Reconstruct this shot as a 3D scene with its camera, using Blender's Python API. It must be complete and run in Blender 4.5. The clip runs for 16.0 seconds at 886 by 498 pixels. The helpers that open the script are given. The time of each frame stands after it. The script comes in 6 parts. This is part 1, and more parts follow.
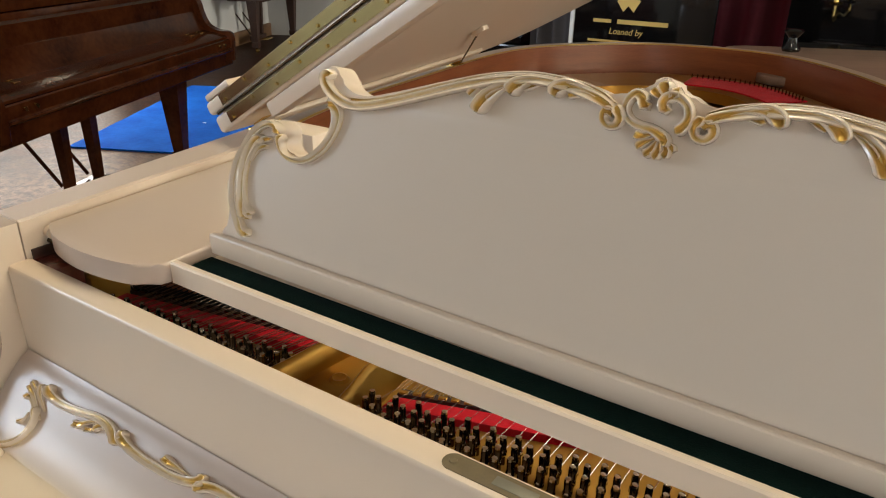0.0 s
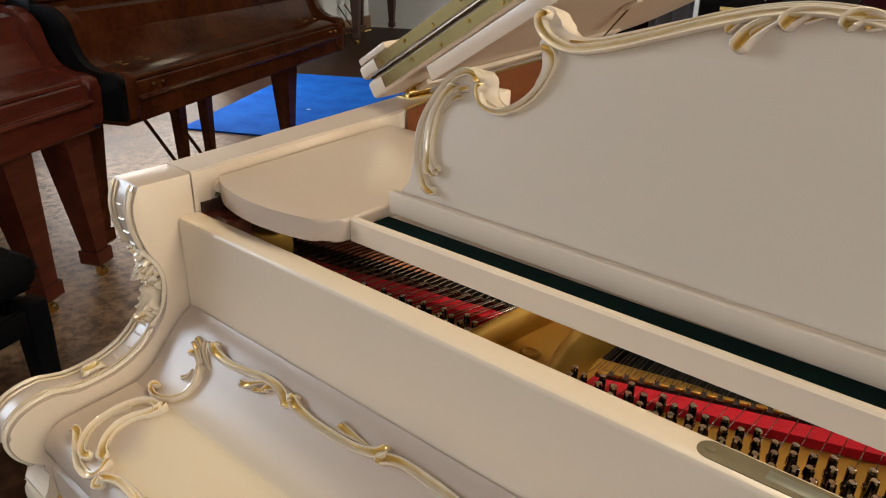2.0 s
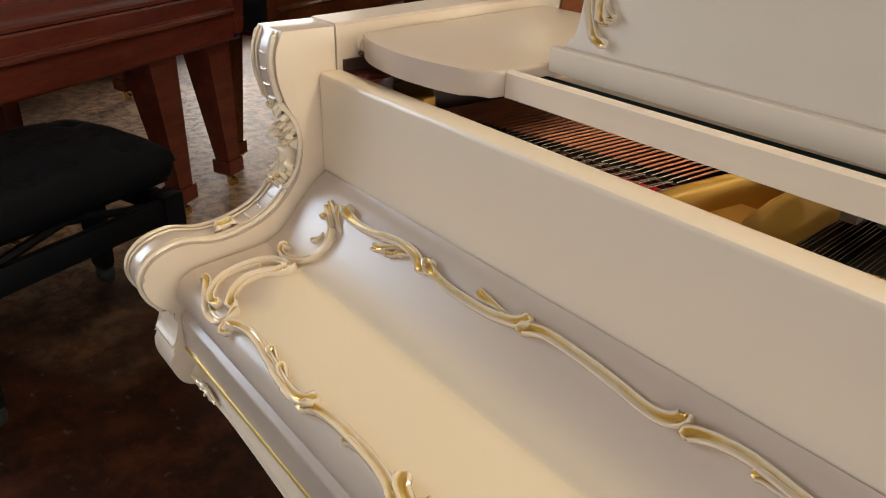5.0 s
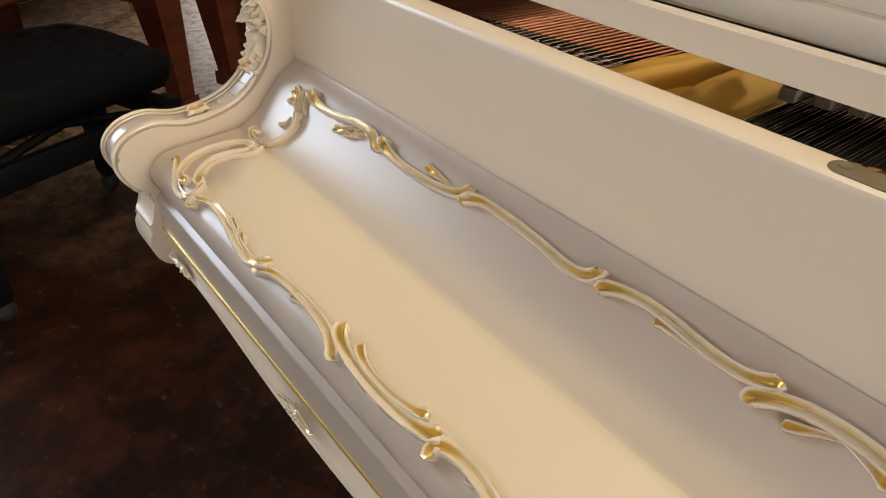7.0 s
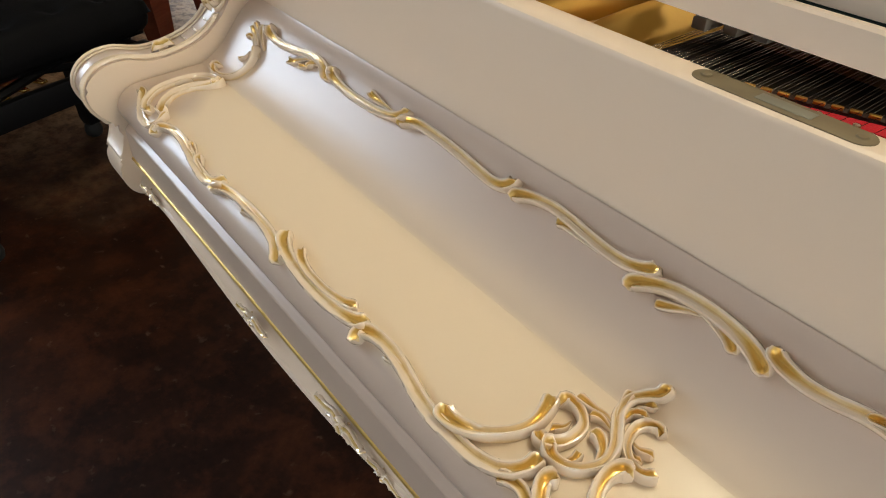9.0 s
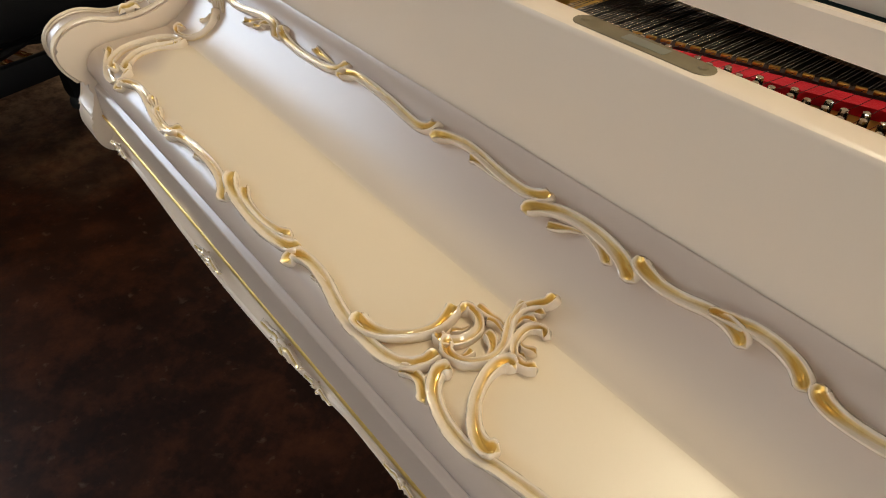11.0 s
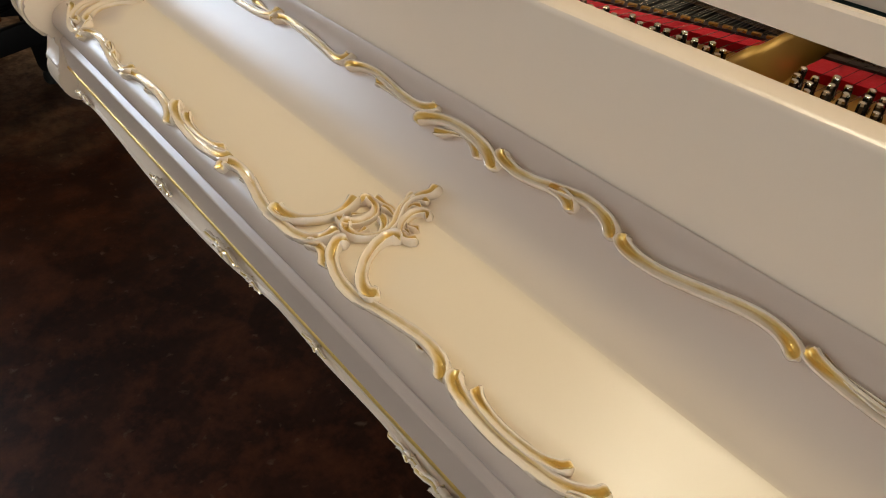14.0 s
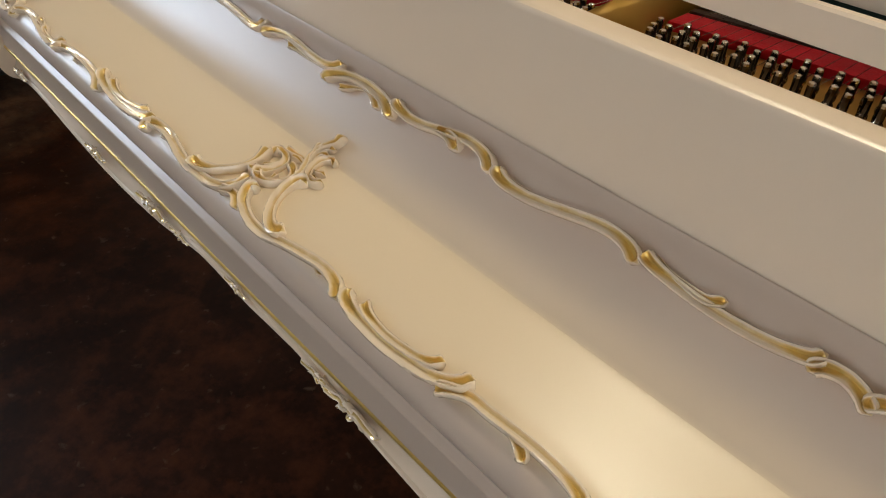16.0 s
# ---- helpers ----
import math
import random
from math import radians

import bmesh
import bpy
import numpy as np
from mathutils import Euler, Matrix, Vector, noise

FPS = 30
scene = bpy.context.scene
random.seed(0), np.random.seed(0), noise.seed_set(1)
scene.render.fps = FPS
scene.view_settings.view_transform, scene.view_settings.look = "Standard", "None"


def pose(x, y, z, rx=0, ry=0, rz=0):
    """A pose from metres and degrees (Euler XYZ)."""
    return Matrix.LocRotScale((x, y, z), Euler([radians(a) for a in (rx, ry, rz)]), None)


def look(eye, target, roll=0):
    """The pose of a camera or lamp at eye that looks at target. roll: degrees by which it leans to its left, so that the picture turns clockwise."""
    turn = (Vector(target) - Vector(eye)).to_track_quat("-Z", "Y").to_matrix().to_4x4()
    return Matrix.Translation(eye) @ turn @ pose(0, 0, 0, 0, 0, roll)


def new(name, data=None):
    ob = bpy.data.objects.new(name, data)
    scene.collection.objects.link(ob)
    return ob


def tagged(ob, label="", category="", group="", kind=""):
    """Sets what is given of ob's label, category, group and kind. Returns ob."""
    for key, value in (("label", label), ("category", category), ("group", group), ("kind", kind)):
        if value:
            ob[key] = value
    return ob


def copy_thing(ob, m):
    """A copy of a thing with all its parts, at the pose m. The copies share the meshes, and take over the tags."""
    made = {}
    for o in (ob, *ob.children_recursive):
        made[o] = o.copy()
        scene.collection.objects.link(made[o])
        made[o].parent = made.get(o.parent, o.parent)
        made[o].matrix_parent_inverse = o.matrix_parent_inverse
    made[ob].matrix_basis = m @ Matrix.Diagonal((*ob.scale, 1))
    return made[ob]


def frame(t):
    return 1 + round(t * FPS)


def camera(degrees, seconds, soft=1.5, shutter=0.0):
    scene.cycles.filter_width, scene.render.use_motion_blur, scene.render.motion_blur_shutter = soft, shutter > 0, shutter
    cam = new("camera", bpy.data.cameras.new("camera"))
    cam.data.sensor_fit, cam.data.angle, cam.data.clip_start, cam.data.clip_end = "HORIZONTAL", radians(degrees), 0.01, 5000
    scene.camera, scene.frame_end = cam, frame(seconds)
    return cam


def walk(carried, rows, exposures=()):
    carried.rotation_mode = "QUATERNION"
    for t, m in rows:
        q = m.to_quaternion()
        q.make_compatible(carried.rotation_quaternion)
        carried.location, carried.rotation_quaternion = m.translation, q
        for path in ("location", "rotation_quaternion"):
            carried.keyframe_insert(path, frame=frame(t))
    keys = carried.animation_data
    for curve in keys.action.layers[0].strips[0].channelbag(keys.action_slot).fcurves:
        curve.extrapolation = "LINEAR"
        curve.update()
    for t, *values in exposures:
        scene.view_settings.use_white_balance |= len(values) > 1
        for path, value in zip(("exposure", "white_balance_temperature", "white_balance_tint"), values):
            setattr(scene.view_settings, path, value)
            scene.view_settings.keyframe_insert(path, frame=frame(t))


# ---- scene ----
cam = camera(64.0, 16.0, 1.1)
PATH = [
    (0, (0.845, -0.347, 1.295), (-0.16, 1.18, 0.486), 1.0),
    (0.5, (0.812, -0.354, 1.282), (-0.224, 1.155, 0.476), 1.1),
    (1, (0.779, -0.362, 1.266), (-0.297, 1.116, 0.457), 1.1),
    (1.5, (0.748, -0.372, 1.25), (-0.375, 1.069, 0.436), 1.1),
    (2, (0.723, -0.38, 1.235), (-0.457, 1.013, 0.417), 1.0),
    (2.5, (0.7, -0.389, 1.219), (-0.53, 0.958, 0.398), 1.1),
    (3, (0.681, -0.395, 1.196), (-0.599, 0.907, 0.38), 1.3),
    (3.5, (0.671, -0.395, 1.174), (-0.652, 0.857, 0.348), 1.4),
    (4, (0.667, -0.392, 1.154), (-0.684, 0.813, 0.302), 1.4),
    (6.5, (0.733, -0.374, 1.105), (-0.582, 0.678, 0.026), 1.6),
    (7, (0.755, -0.369, 1.102), (-0.541, 0.666, -0.015), 1.8),
    (7.5, (0.777, -0.369, 1.1), (-0.499, 0.66, -0.047), 2.0),
    (8, (0.799, -0.369, 1.1), (-0.46, 0.653, -0.071), 2.1),
    (8.5, (0.818, -0.37, 1.102), (-0.427, 0.642, -0.091), 2.1),
    (9, (0.841, -0.37, 1.105), (-0.392, 0.636, -0.107), 2.0),
    (11.5, (0.961, -0.368, 1.114), (-0.238, 0.624, -0.143), 2.1),
    (12, (0.986, -0.372, 1.116), (-0.208, 0.62, -0.144), 2.1),
    (12.5, (1.011, -0.381, 1.118), (-0.177, 0.619, -0.143), 2.3),
    (13, (1.036, -0.386, 1.118), (-0.145, 0.617, -0.146), 2.4),
    (13.5, (1.063, -0.392, 1.119), (-0.112, 0.62, -0.145), 2.6),
    (14, (1.089, -0.397, 1.121), (-0.074, 0.621, -0.149), 2.6),
    (14.5, (1.116, -0.398, 1.122), (-0.035, 0.627, -0.153), 2.6),
    (15, (1.141, -0.4, 1.126), (0.009, 0.643, -0.15), 3.0),
    (15.5, (1.165, -0.401, 1.127), (0.05, 0.66, -0.151), 3.1),
    (16, (1.189, -0.4, 1.125), (0.088, 0.669, -0.158), 2.7),
]
walk(cam, [(t, look(eye, target, roll)) for t, eye, target, roll in PATH], [(0, -0.08), (1.5, -0.07), (3.5, 0.03), (7, 0.05), (9, -0.01), (12, -0.08), (14, -0.13), (16, -0.24)])

# ---- light: cool daylight from the windows behind the pianos, warm ceiling lamps, added fill windows ----
world = bpy.data.worlds.new("world")
scene.world = world
world.use_nodes = True
sky = world.node_tree.nodes.new("ShaderNodeTexSky")
sky.sky_type, sky.sun_disc, sky.sun_elevation, sky.sun_rotation = "NISHITA", False, radians(38), radians(250)
world.node_tree.links.new(sky.outputs[0], world.node_tree.nodes["Background"].inputs[0])
world.node_tree.nodes["Background"].inputs[1].default_value = 0.12

# the showroom is turned against the white piano: A runs along the row of pianos, N points from their wall into the room
A_DIR, N_DIR = Vector((-0.42, 0.9075, 0)).normalized(), Vector((0.9075, 0.42, 0)).normalized()


def room(a, n, z):
    return A_DIR * a + N_DIR * n + Vector((0, 0, z))


def area(name, eye, target, size_x, size_y, watts, colour):
    data = bpy.data.lights.new(name, "AREA")
    data.shape, data.size, data.size_y, data.energy, data.color = "RECTANGLE", size_x, size_y, watts, colour
    ob = new(name, data)
    ob.matrix_world = look(eye, target)
    return ob


WINDOWS = [(-0.2, 1.5, 1.15, 2.65, 64), (4.1, 2.3, 0.05, 1.80, 60)]  # centre along the wall, width, sill, head, watts
# unseen windows added as fill; the third brightens the far wall
EAST = [(-1.6, 2.4, 0.7, 2.5, 145), (2.6, 2.4, 0.7, 2.5, 60), (6.9, 2.4, 0.7, 2.5, 240)]
# the first two make the highlights; the other five are added, unseen fill
LAMPS = [(0.45, 0.98, 14, 0.14), (0.80, 0.70, 18, 0.14), (2.1, 0.75, 3, 0.3), (2.2, 2.9, 7, 0.3), (0.4, -2.6, 2.5, 0.3), (2.6, -1.8, 5, 0.3), (-2.4, 4.6, 9, 0.3)]  # place, watts, size
WALL_N, EAST_N, SOUTH_A = -3.3, 5.2, -4.4
# another unseen window, added to fill the faces towards the player
SOUTH = (1.6, 3.4, 0.45, 2.35, 5.0)  # centre across the end wall, width, sill, head, watts
for a, width, sill, head, watts in WINDOWS:
    area("window_and_fill_light", room(a, WALL_N + 0.02, (sill + head) / 2), room(a, 0, (sill + head) / 2), width - 0.1, head - sill - 0.1, watts, (0.70, 0.83, 1.0) if sill > 1 else (1.0, 0.83, 0.66))
for a, width, sill, head, watts in EAST:
    area("window_and_fill_light", room(a, EAST_N - 0.02, (sill + head) / 2), room(a, 0, (sill + head) / 2), width - 0.1, head - sill - 0.1, watts, (1.0, 0.95, 0.775))
n_mid, width, sill, head, watts = SOUTH
area("window_and_fill_light", room(SOUTH_A + 0.02, n_mid, (sill + head) / 2), room(0, n_mid, (sill + head) / 2), width - 0.1, head - sill - 0.1, watts, (1.0, 0.94, 0.82))
for x, y, watts, wide in LAMPS:
    area("ceiling_lamp_and_fill", (x, y, 2.93), (x, y, 0), wide, wide, watts, (1.0, 0.91, 0.665))


# ---- materials ----
def material(name, colour, rough=0.5, metal=0.0, vary=0.06, scale=6.0, bump=0.0, bump_scale=120.0, coat=0.0, sheen=0.0, stretch=(1, 1, 1), second=None, amount=0.5, detail=6.0, rough_vary=0.05):
    m = bpy.data.materials.new(name)
    m.use_nodes = True
    nt, n = m.node_tree, m.node_tree.nodes
    b = n["Principled BSDF"]
    link = nt.links.new
    co = n.new("ShaderNodeTexCoord")
    mp = n.new("ShaderNodeMapping")
    mp.inputs["Scale"].default_value = stretch
    link(co.outputs["Object"], mp.inputs["Vector"])
    big, fine = n.new("ShaderNodeTexNoise"), n.new("ShaderNodeTexNoise")
    big.inputs["Scale"].default_value, big.inputs["Detail"].default_value = scale, detail
    fine.inputs["Scale"].default_value, fine.inputs["Detail"].default_value = scale * 9, 4
    for t in (big, fine):
        link(mp.outputs[0], t.inputs["Vector"])
    ramp = n.new("ShaderNodeValToRGB")
    lo = second or tuple(c * (1 - vary) for c in colour)
    ramp.color_ramp.elements[0].position, ramp.color_ramp.elements[1].position = 0.5 - amount / 2.4, 0.5 + amount / 2.4
    ramp.color_ramp.elements[0].color, ramp.color_ramp.elements[1].color = (*lo, 1), (*colour, 1)
    mix = n.new("ShaderNodeMath")
    mix.operation = "MULTIPLY_ADD"
    mix.inputs[1].default_value, mix.inputs[2].default_value = 0.35, 0.0
    add = n.new("ShaderNodeMath")
    add.operation = "MULTIPLY_ADD"
    add.inputs[1].default_value = 0.65
    link(fine.outputs[0], mix.inputs[0])
    link(big.outputs[0], add.inputs[0])
    link(mix.outputs[0], add.inputs[2])
    link(add.outputs[0], ramp.inputs[0])
    link(ramp.outputs[0], b.inputs["Base Color"])
    rr = n.new("ShaderNodeMapRange")
    rr.inputs[3].default_value, rr.inputs[4].default_value = max(rough - rough_vary, 0.02), rough + rough_vary
    link(fine.outputs[0], rr.inputs[0])
    link(rr.outputs[0], b.inputs["Roughness"])
    b.inputs["Metallic"].default_value = metal
    b.inputs["Coat Weight"].default_value = coat
    b.inputs["Coat Roughness"].default_value = 0.08
    b.inputs["Sheen Weight"].default_value = sheen
    if bump:
        tex, bp = n.new("ShaderNodeTexNoise"), n.new("ShaderNodeBump")
        tex.inputs["Scale"].default_value, tex.inputs["Detail"].default_value = bump_scale, 5
        link(mp.outputs[0], tex.inputs["Vector"])
        bp.inputs["Strength"].default_value, bp.inputs["Distance"].default_value = bump, 0.002
        link(tex.outputs[0], bp.inputs["Height"])
        link(bp.outputs[0], b.inputs["Normal"])
    return m


CREAM = (0.69, 0.545, 0.41)
GOLD = (0.82, 0.56, 0.175)
TAUPE = (0.50, 0.385, 0.305)
cream = material("cream_satin_lacquer", CREAM, 0.32, vary=0.02, scale=1.5, detail=2.0, rough_vary=0.012)
mahogany_veneer = material("mahogany_veneer", (0.27, 0.085, 0.03), 0.32, scale=5, second=(0.17, 0.045, 0.015), stretch=(1, 1, 9), coat=0.2)
mahogany = material("red_mahogany", (0.135, 0.027, 0.0155), 0.22, scale=4, second=(0.070, 0.0135, 0.008), stretch=(1.0, 6, 6), coat=0.25)
walnut = material("polished_burr_walnut", (0.115, 0.032, 0.011), 0.11, scale=5, second=(0.022, 0.005, 0.0018), amount=0.55, coat=0.05, detail=9)
brass = material("brass", (0.78, 0.55, 0.20), 0.24, 1.0, vary=0.2, scale=30)
aged_brass = material("aged_brass", (0.18, 0.135, 0.075), 0.60, 0.25, vary=0.25, scale=40)
lacquered_brass = material("lacquered_brass", (0.70, 0.60, 0.31), 0.16, 1.0, vary=0.15, scale=40)
plate_gold = material("bronzed_iron_plate", (0.44, 0.235, 0.042), 0.36, 0.8, vary=0.12, scale=9, detail=3.0, rough_vary=0.02)
red_felt = material("red_felt", (0.62, 0.012, 0.025), 0.95, vary=0.3, scale=40, bump=0.5, bump_scale=500, sheen=0.1)
green_felt = material("dark_green_felt", (0.0012, 0.010, 0.008), 0.95, vary=0.3, scale=40, bump=0.5, bump_scale=600)
steel = material("nickelled_steel", (0.15, 0.115, 0.08), 0.18, 1.0, vary=0.3, scale=60)
wire = material("steel_wire", (0.40, 0.35, 0.30), 0.22, 1.0)
copper = material("copper_wound_wire", (0.48, 0.20, 0.11), 0.36, 1.0, vary=0.3, scale=50)
dark_wood = material("dark_wood", (0.05, 0.018, 0.010), 0.5, second=(0.025, 0.010, 0.006), stretch=(1, 1, 8))
spruce = material("spruce", (0.45, 0.28, 0.12), 0.4, second=(0.34, 0.19, 0.08), scale=4, stretch=(12, 1, 1))
black_lacquer = material("black_lacquer", (0.004, 0.004, 0.0045), 0.08, coat=0.15)
black_wood = material("black_painted_wood", (0.006, 0.006, 0.007), 0.35, vary=0.3, scale=12, bump=0.05)
leather = material("black_leather", (0.005, 0.005, 0.006), 0.55, vary=0.3, scale=20, bump=0.35, bump_scale=260)
rubber = material("black_rubber", (0.005, 0.005, 0.005), 0.75)
rug_blue = material("blue_carpet_pile", (0.010, 0.145, 0.64), 0.95, second=(0.003, 0.070, 0.42), scale=4.5, bump=0.9, bump_scale=120)
paper = material("white_paper", (0.75, 0.76, 0.78), 0.7)
wall_paint = material("pale_grey_wall_paint", (0.60, 0.585, 0.57), 0.8, scale=2, bump=0.06, bump_scale=90)
ceiling_paint = material("buff_ceiling_paint", (0.30, 0.265, 0.22), 0.85, scale=2)
oak = material("brown_timber", (0.26, 0.14, 0.065), 0.5, second=(0.15, 0.075, 0.035), stretch=(1, 1, 7), scale=3)
curtain_grey = material("grey_curtain_cloth", (0.16, 0.15, 0.165), 0.9, scale=20, bump=0.3, bump_scale=300)
wine_cloth = material("wine_red_cloth", (0.11, 0.012, 0.025), 0.8, scale=20)
sign_gold = material("gold_print", (0.62, 0.42, 0.12), 0.4, 0.3)
felt_white = material("grey_damper_felt", (0.16, 0.14, 0.12), 0.95, scale=40)

for dull in (red_felt, green_felt, rug_blue, felt_white):
    dull.node_tree.nodes["Principled BSDF"].inputs["Specular IOR Level"].default_value = 0.08
leather.node_tree.nodes["Principled BSDF"].inputs["Specular IOR Level"].default_value = 0.07
black_wood.node_tree.nodes["Principled BSDF"].inputs["Specular IOR Level"].default_value = 0.12
walnut.node_tree.nodes["Principled BSDF"].inputs["Specular IOR Level"].default_value = 0.12
for dull in (aged_brass,):
    dull.node_tree.nodes["Principled BSDF"].inputs["Specular IOR Level"].default_value = 0.22
pin_glint = material("pin_glint_metal", (0.80, 0.76, 0.68), 0.14, 1.0)


def floor_material():
    """Acid-stained concrete, sealed: brown and rust clouds, pale scuffs, soft gloss."""
    m = material("stained_concrete", (0.028, 0.0098, 0.0047), 0.44, scale=6.5, second=(0.0085, 0.0030, 0.0016), amount=0.42, detail=15, bump=0.5, bump_scale=11, rough_vary=0.2)
    nt, n = m.node_tree, m.node_tree.nodes
    b = n["Principled BSDF"]
    co, rust, spots = n.new("ShaderNodeTexCoord"), n.new("ShaderNodeTexNoise"), n.new("ShaderNodeTexNoise")
    rust.inputs["Scale"].default_value, rust.inputs["Detail"].default_value, rust.inputs["Roughness"].default_value = 8.0, 15, 0.72
    spots.inputs["Scale"].default_value, spots.inputs["Detail"].default_value, spots.inputs["Distortion"].default_value = 34, 9, 0.3
    old = b.inputs["Base Color"].links[0].from_socket
    last = old
    for tex, colour, lo, hi in ((rust, (0.090, 0.026, 0.010), 0.47, 0.74), (spots, (0.12, 0.078, 0.052), 0.64, 0.80)):
        nt.links.new(co.outputs["Object"], tex.inputs["Vector"])
        ramp, mix = n.new("ShaderNodeMapRange"), n.new("ShaderNodeMix")
        ramp.inputs[1].default_value, ramp.inputs[2].default_value = lo, hi
        ramp.inputs[4].default_value = 0.7
        mix.data_type = "RGBA"
        nt.links.new(tex.outputs[0], ramp.inputs[0])
        nt.links.new(ramp.outputs[0], mix.inputs[0])
        nt.links.new(last, mix.inputs[6])
        mix.inputs[7].default_value = (*colour, 1)
        last = mix.outputs[2]
    # a paler patch in the aisle between the pianos: strong light painted into the floor
    off, far, brightened, ramp, mix, tex = n.new("ShaderNodeVectorMath"), n.new("ShaderNodeVectorMath"), n.new("ShaderNodeMapRange"), n.new("ShaderNodeMapRange"), n.new("ShaderNodeMix"), n.new("ShaderNodeTexNoise")
    off.operation, far.operation = "SUBTRACT", "LENGTH"
    off.inputs[1].default_value = (-2.3, 1.15, 0.0)
    nt.links.new(co.outputs["Object"], off.inputs[0])
    nt.links.new(off.outputs[0], far.inputs[0])
    tex.inputs["Scale"].default_value, tex.inputs["Detail"].default_value, tex.inputs["Roughness"].default_value = 19.0, 14.0, 0.74
    nt.links.new(co.outputs["Object"], tex.inputs["Vector"])
    brightened.inputs[1].default_value, brightened.inputs[2].default_value, brightened.inputs[3].default_value, brightened.inputs[4].default_value = 2.0, 2.95, 0.95, 0.0
    ragged, shift = n.new("ShaderNodeTexNoise"), n.new("ShaderNodeMath")
    ragged.inputs["Scale"].default_value, ragged.inputs["Detail"].default_value = 0.9, 6.0
    nt.links.new(co.outputs["Object"], ragged.inputs["Vector"])
    shift.operation = "MULTIPLY_ADD"
    shift.inputs[1].default_value = 2.4
    nt.links.new(ragged.outputs[0], shift.inputs[0])
    nt.links.new(far.outputs["Value"], shift.inputs[2])
    nt.links.new(shift.outputs[0], brightened.inputs[0])
    ramp.inputs[1].default_value, ramp.inputs[2].default_value, ramp.inputs[3].default_value, ramp.inputs[4].default_value = 0.42, 0.58, 0.30, 1.15
    nt.links.new(tex.outputs[0], ramp.inputs[0])
    amount = n.new("ShaderNodeMath")
    amount.operation, amount.use_clamp = "MULTIPLY", True
    nt.links.new(brightened.outputs[0], amount.inputs[0])
    nt.links.new(ramp.outputs[0], amount.inputs[1])
    mix.data_type = "RGBA"
    nt.links.new(amount.outputs[0], mix.inputs[0])
    nt.links.new(last, mix.inputs[6])
    mix.inputs[7].default_value = (0.42, 0.250, 0.142, 1)
    last = mix.outputs[2]
    nt.links.new(last, b.inputs["Base Color"])
    b.inputs["Specular IOR Level"].default_value = 0.09
    return m


def carved_material():
    """Cream lacquer with rubbed gilding: the mesh says how much gilt each place carries."""
    m = material("gilded_cream_carving", (0.70, 0.57, 0.43), 0.14, vary=0.06, scale=24, coat=0.5)
    nt, n = m.node_tree, m.node_tree.nodes
    b = n["Principled BSDF"]
    at, tex, rub, mix, met = n.new("ShaderNodeAttribute"), n.new("ShaderNodeTexNoise"), n.new("ShaderNodeMapRange"), n.new("ShaderNodeMix"), n.new("ShaderNodeMath")
    at.attribute_name = "gilt"
    co, add = n.new("ShaderNodeTexCoord"), n.new("ShaderNodeMath")
    tex.inputs["Scale"].default_value, tex.inputs["Detail"].default_value = 90, 4
    nt.links.new(co.outputs["Object"], tex.inputs["Vector"])
    add.operation = "ADD"
    nt.links.new(at.outputs["Fac"], add.inputs[0])
    calm = n.new("ShaderNodeMapRange")
    calm.inputs[3].default_value, calm.inputs[4].default_value = 0.35, 0.65
    nt.links.new(tex.outputs[0], calm.inputs[0])
    nt.links.new(calm.outputs[0], add.inputs[1])
    rub.inputs[1].default_value, rub.inputs[2].default_value = 0.80, 1.20
    nt.links.new(add.outputs[0], rub.inputs[0])
    mix.data_type = "RGBA"
    old = b.inputs["Base Color"].links[0].from_socket
    nt.links.new(rub.outputs[0], mix.inputs[0])
    nt.links.new(old, mix.inputs[6])
    mix.inputs[7].default_value = (*GOLD, 1)
    nt.links.new(mix.outputs[2], b.inputs["Base Color"])
    met.operation = "MULTIPLY"
    met.inputs[1].default_value = 0.58
    nt.links.new(rub.outputs[0], met.inputs[0])
    nt.links.new(met.outputs[0], b.inputs["Metallic"])
    return m


def glazed_material():
    """Cream lacquer with taupe mixed in: pearl glazing sprayed round the border, painted shade in the hollow; the mesh
    says where.
    """
    m = material("glazed_cream_lacquer", (0.685, 0.545, 0.39), 0.32, vary=0.02, scale=1.5, detail=2.0, rough_vary=0.012)
    nt, n = m.node_tree, m.node_tree.nodes
    b = n["Principled BSDF"]
    at, mix = n.new("ShaderNodeAttribute"), n.new("ShaderNodeMix")
    at.attribute_name = "glaze_and_shade"
    mix.data_type = "RGBA"
    old = b.inputs["Base Color"].links[0].from_socket
    nt.links.new(at.outputs["Fac"], mix.inputs[0])
    nt.links.new(old, mix.inputs[6])
    mix.inputs[7].default_value = (*TAUPE, 1)
    nt.links.new(mix.outputs[2], b.inputs["Base Color"])
    return m


mid_glaze = material("pearl_glazed_lacquer", (0.61, 0.49, 0.378), 0.32, vary=0.02, scale=1.5, detail=2.0, rough_vary=0.012)
concrete = floor_material()
glazed = glazed_material()
taupe = material("taupe_pearl_lacquer", TAUPE, 0.30, vary=0.02, scale=1.5, detail=2.0, rough_vary=0.012)
carving = carved_material()
gilt_paint = material("gilt_paint", GOLD, 0.30, 0.75, vary=0.25, scale=60)


def glow(name, colour, strength):
    m = bpy.data.materials.new(name)
    m.use_nodes = True
    b = m.node_tree.nodes["Principled BSDF"]
    b.inputs["Emission Color"].default_value, b.inputs["Emission Strength"].default_value = (*colour, 1), strength
    return m


lamp_glass = glow("lit_lamp_diffuser", (1.0, 0.82, 0.58), 5.0)
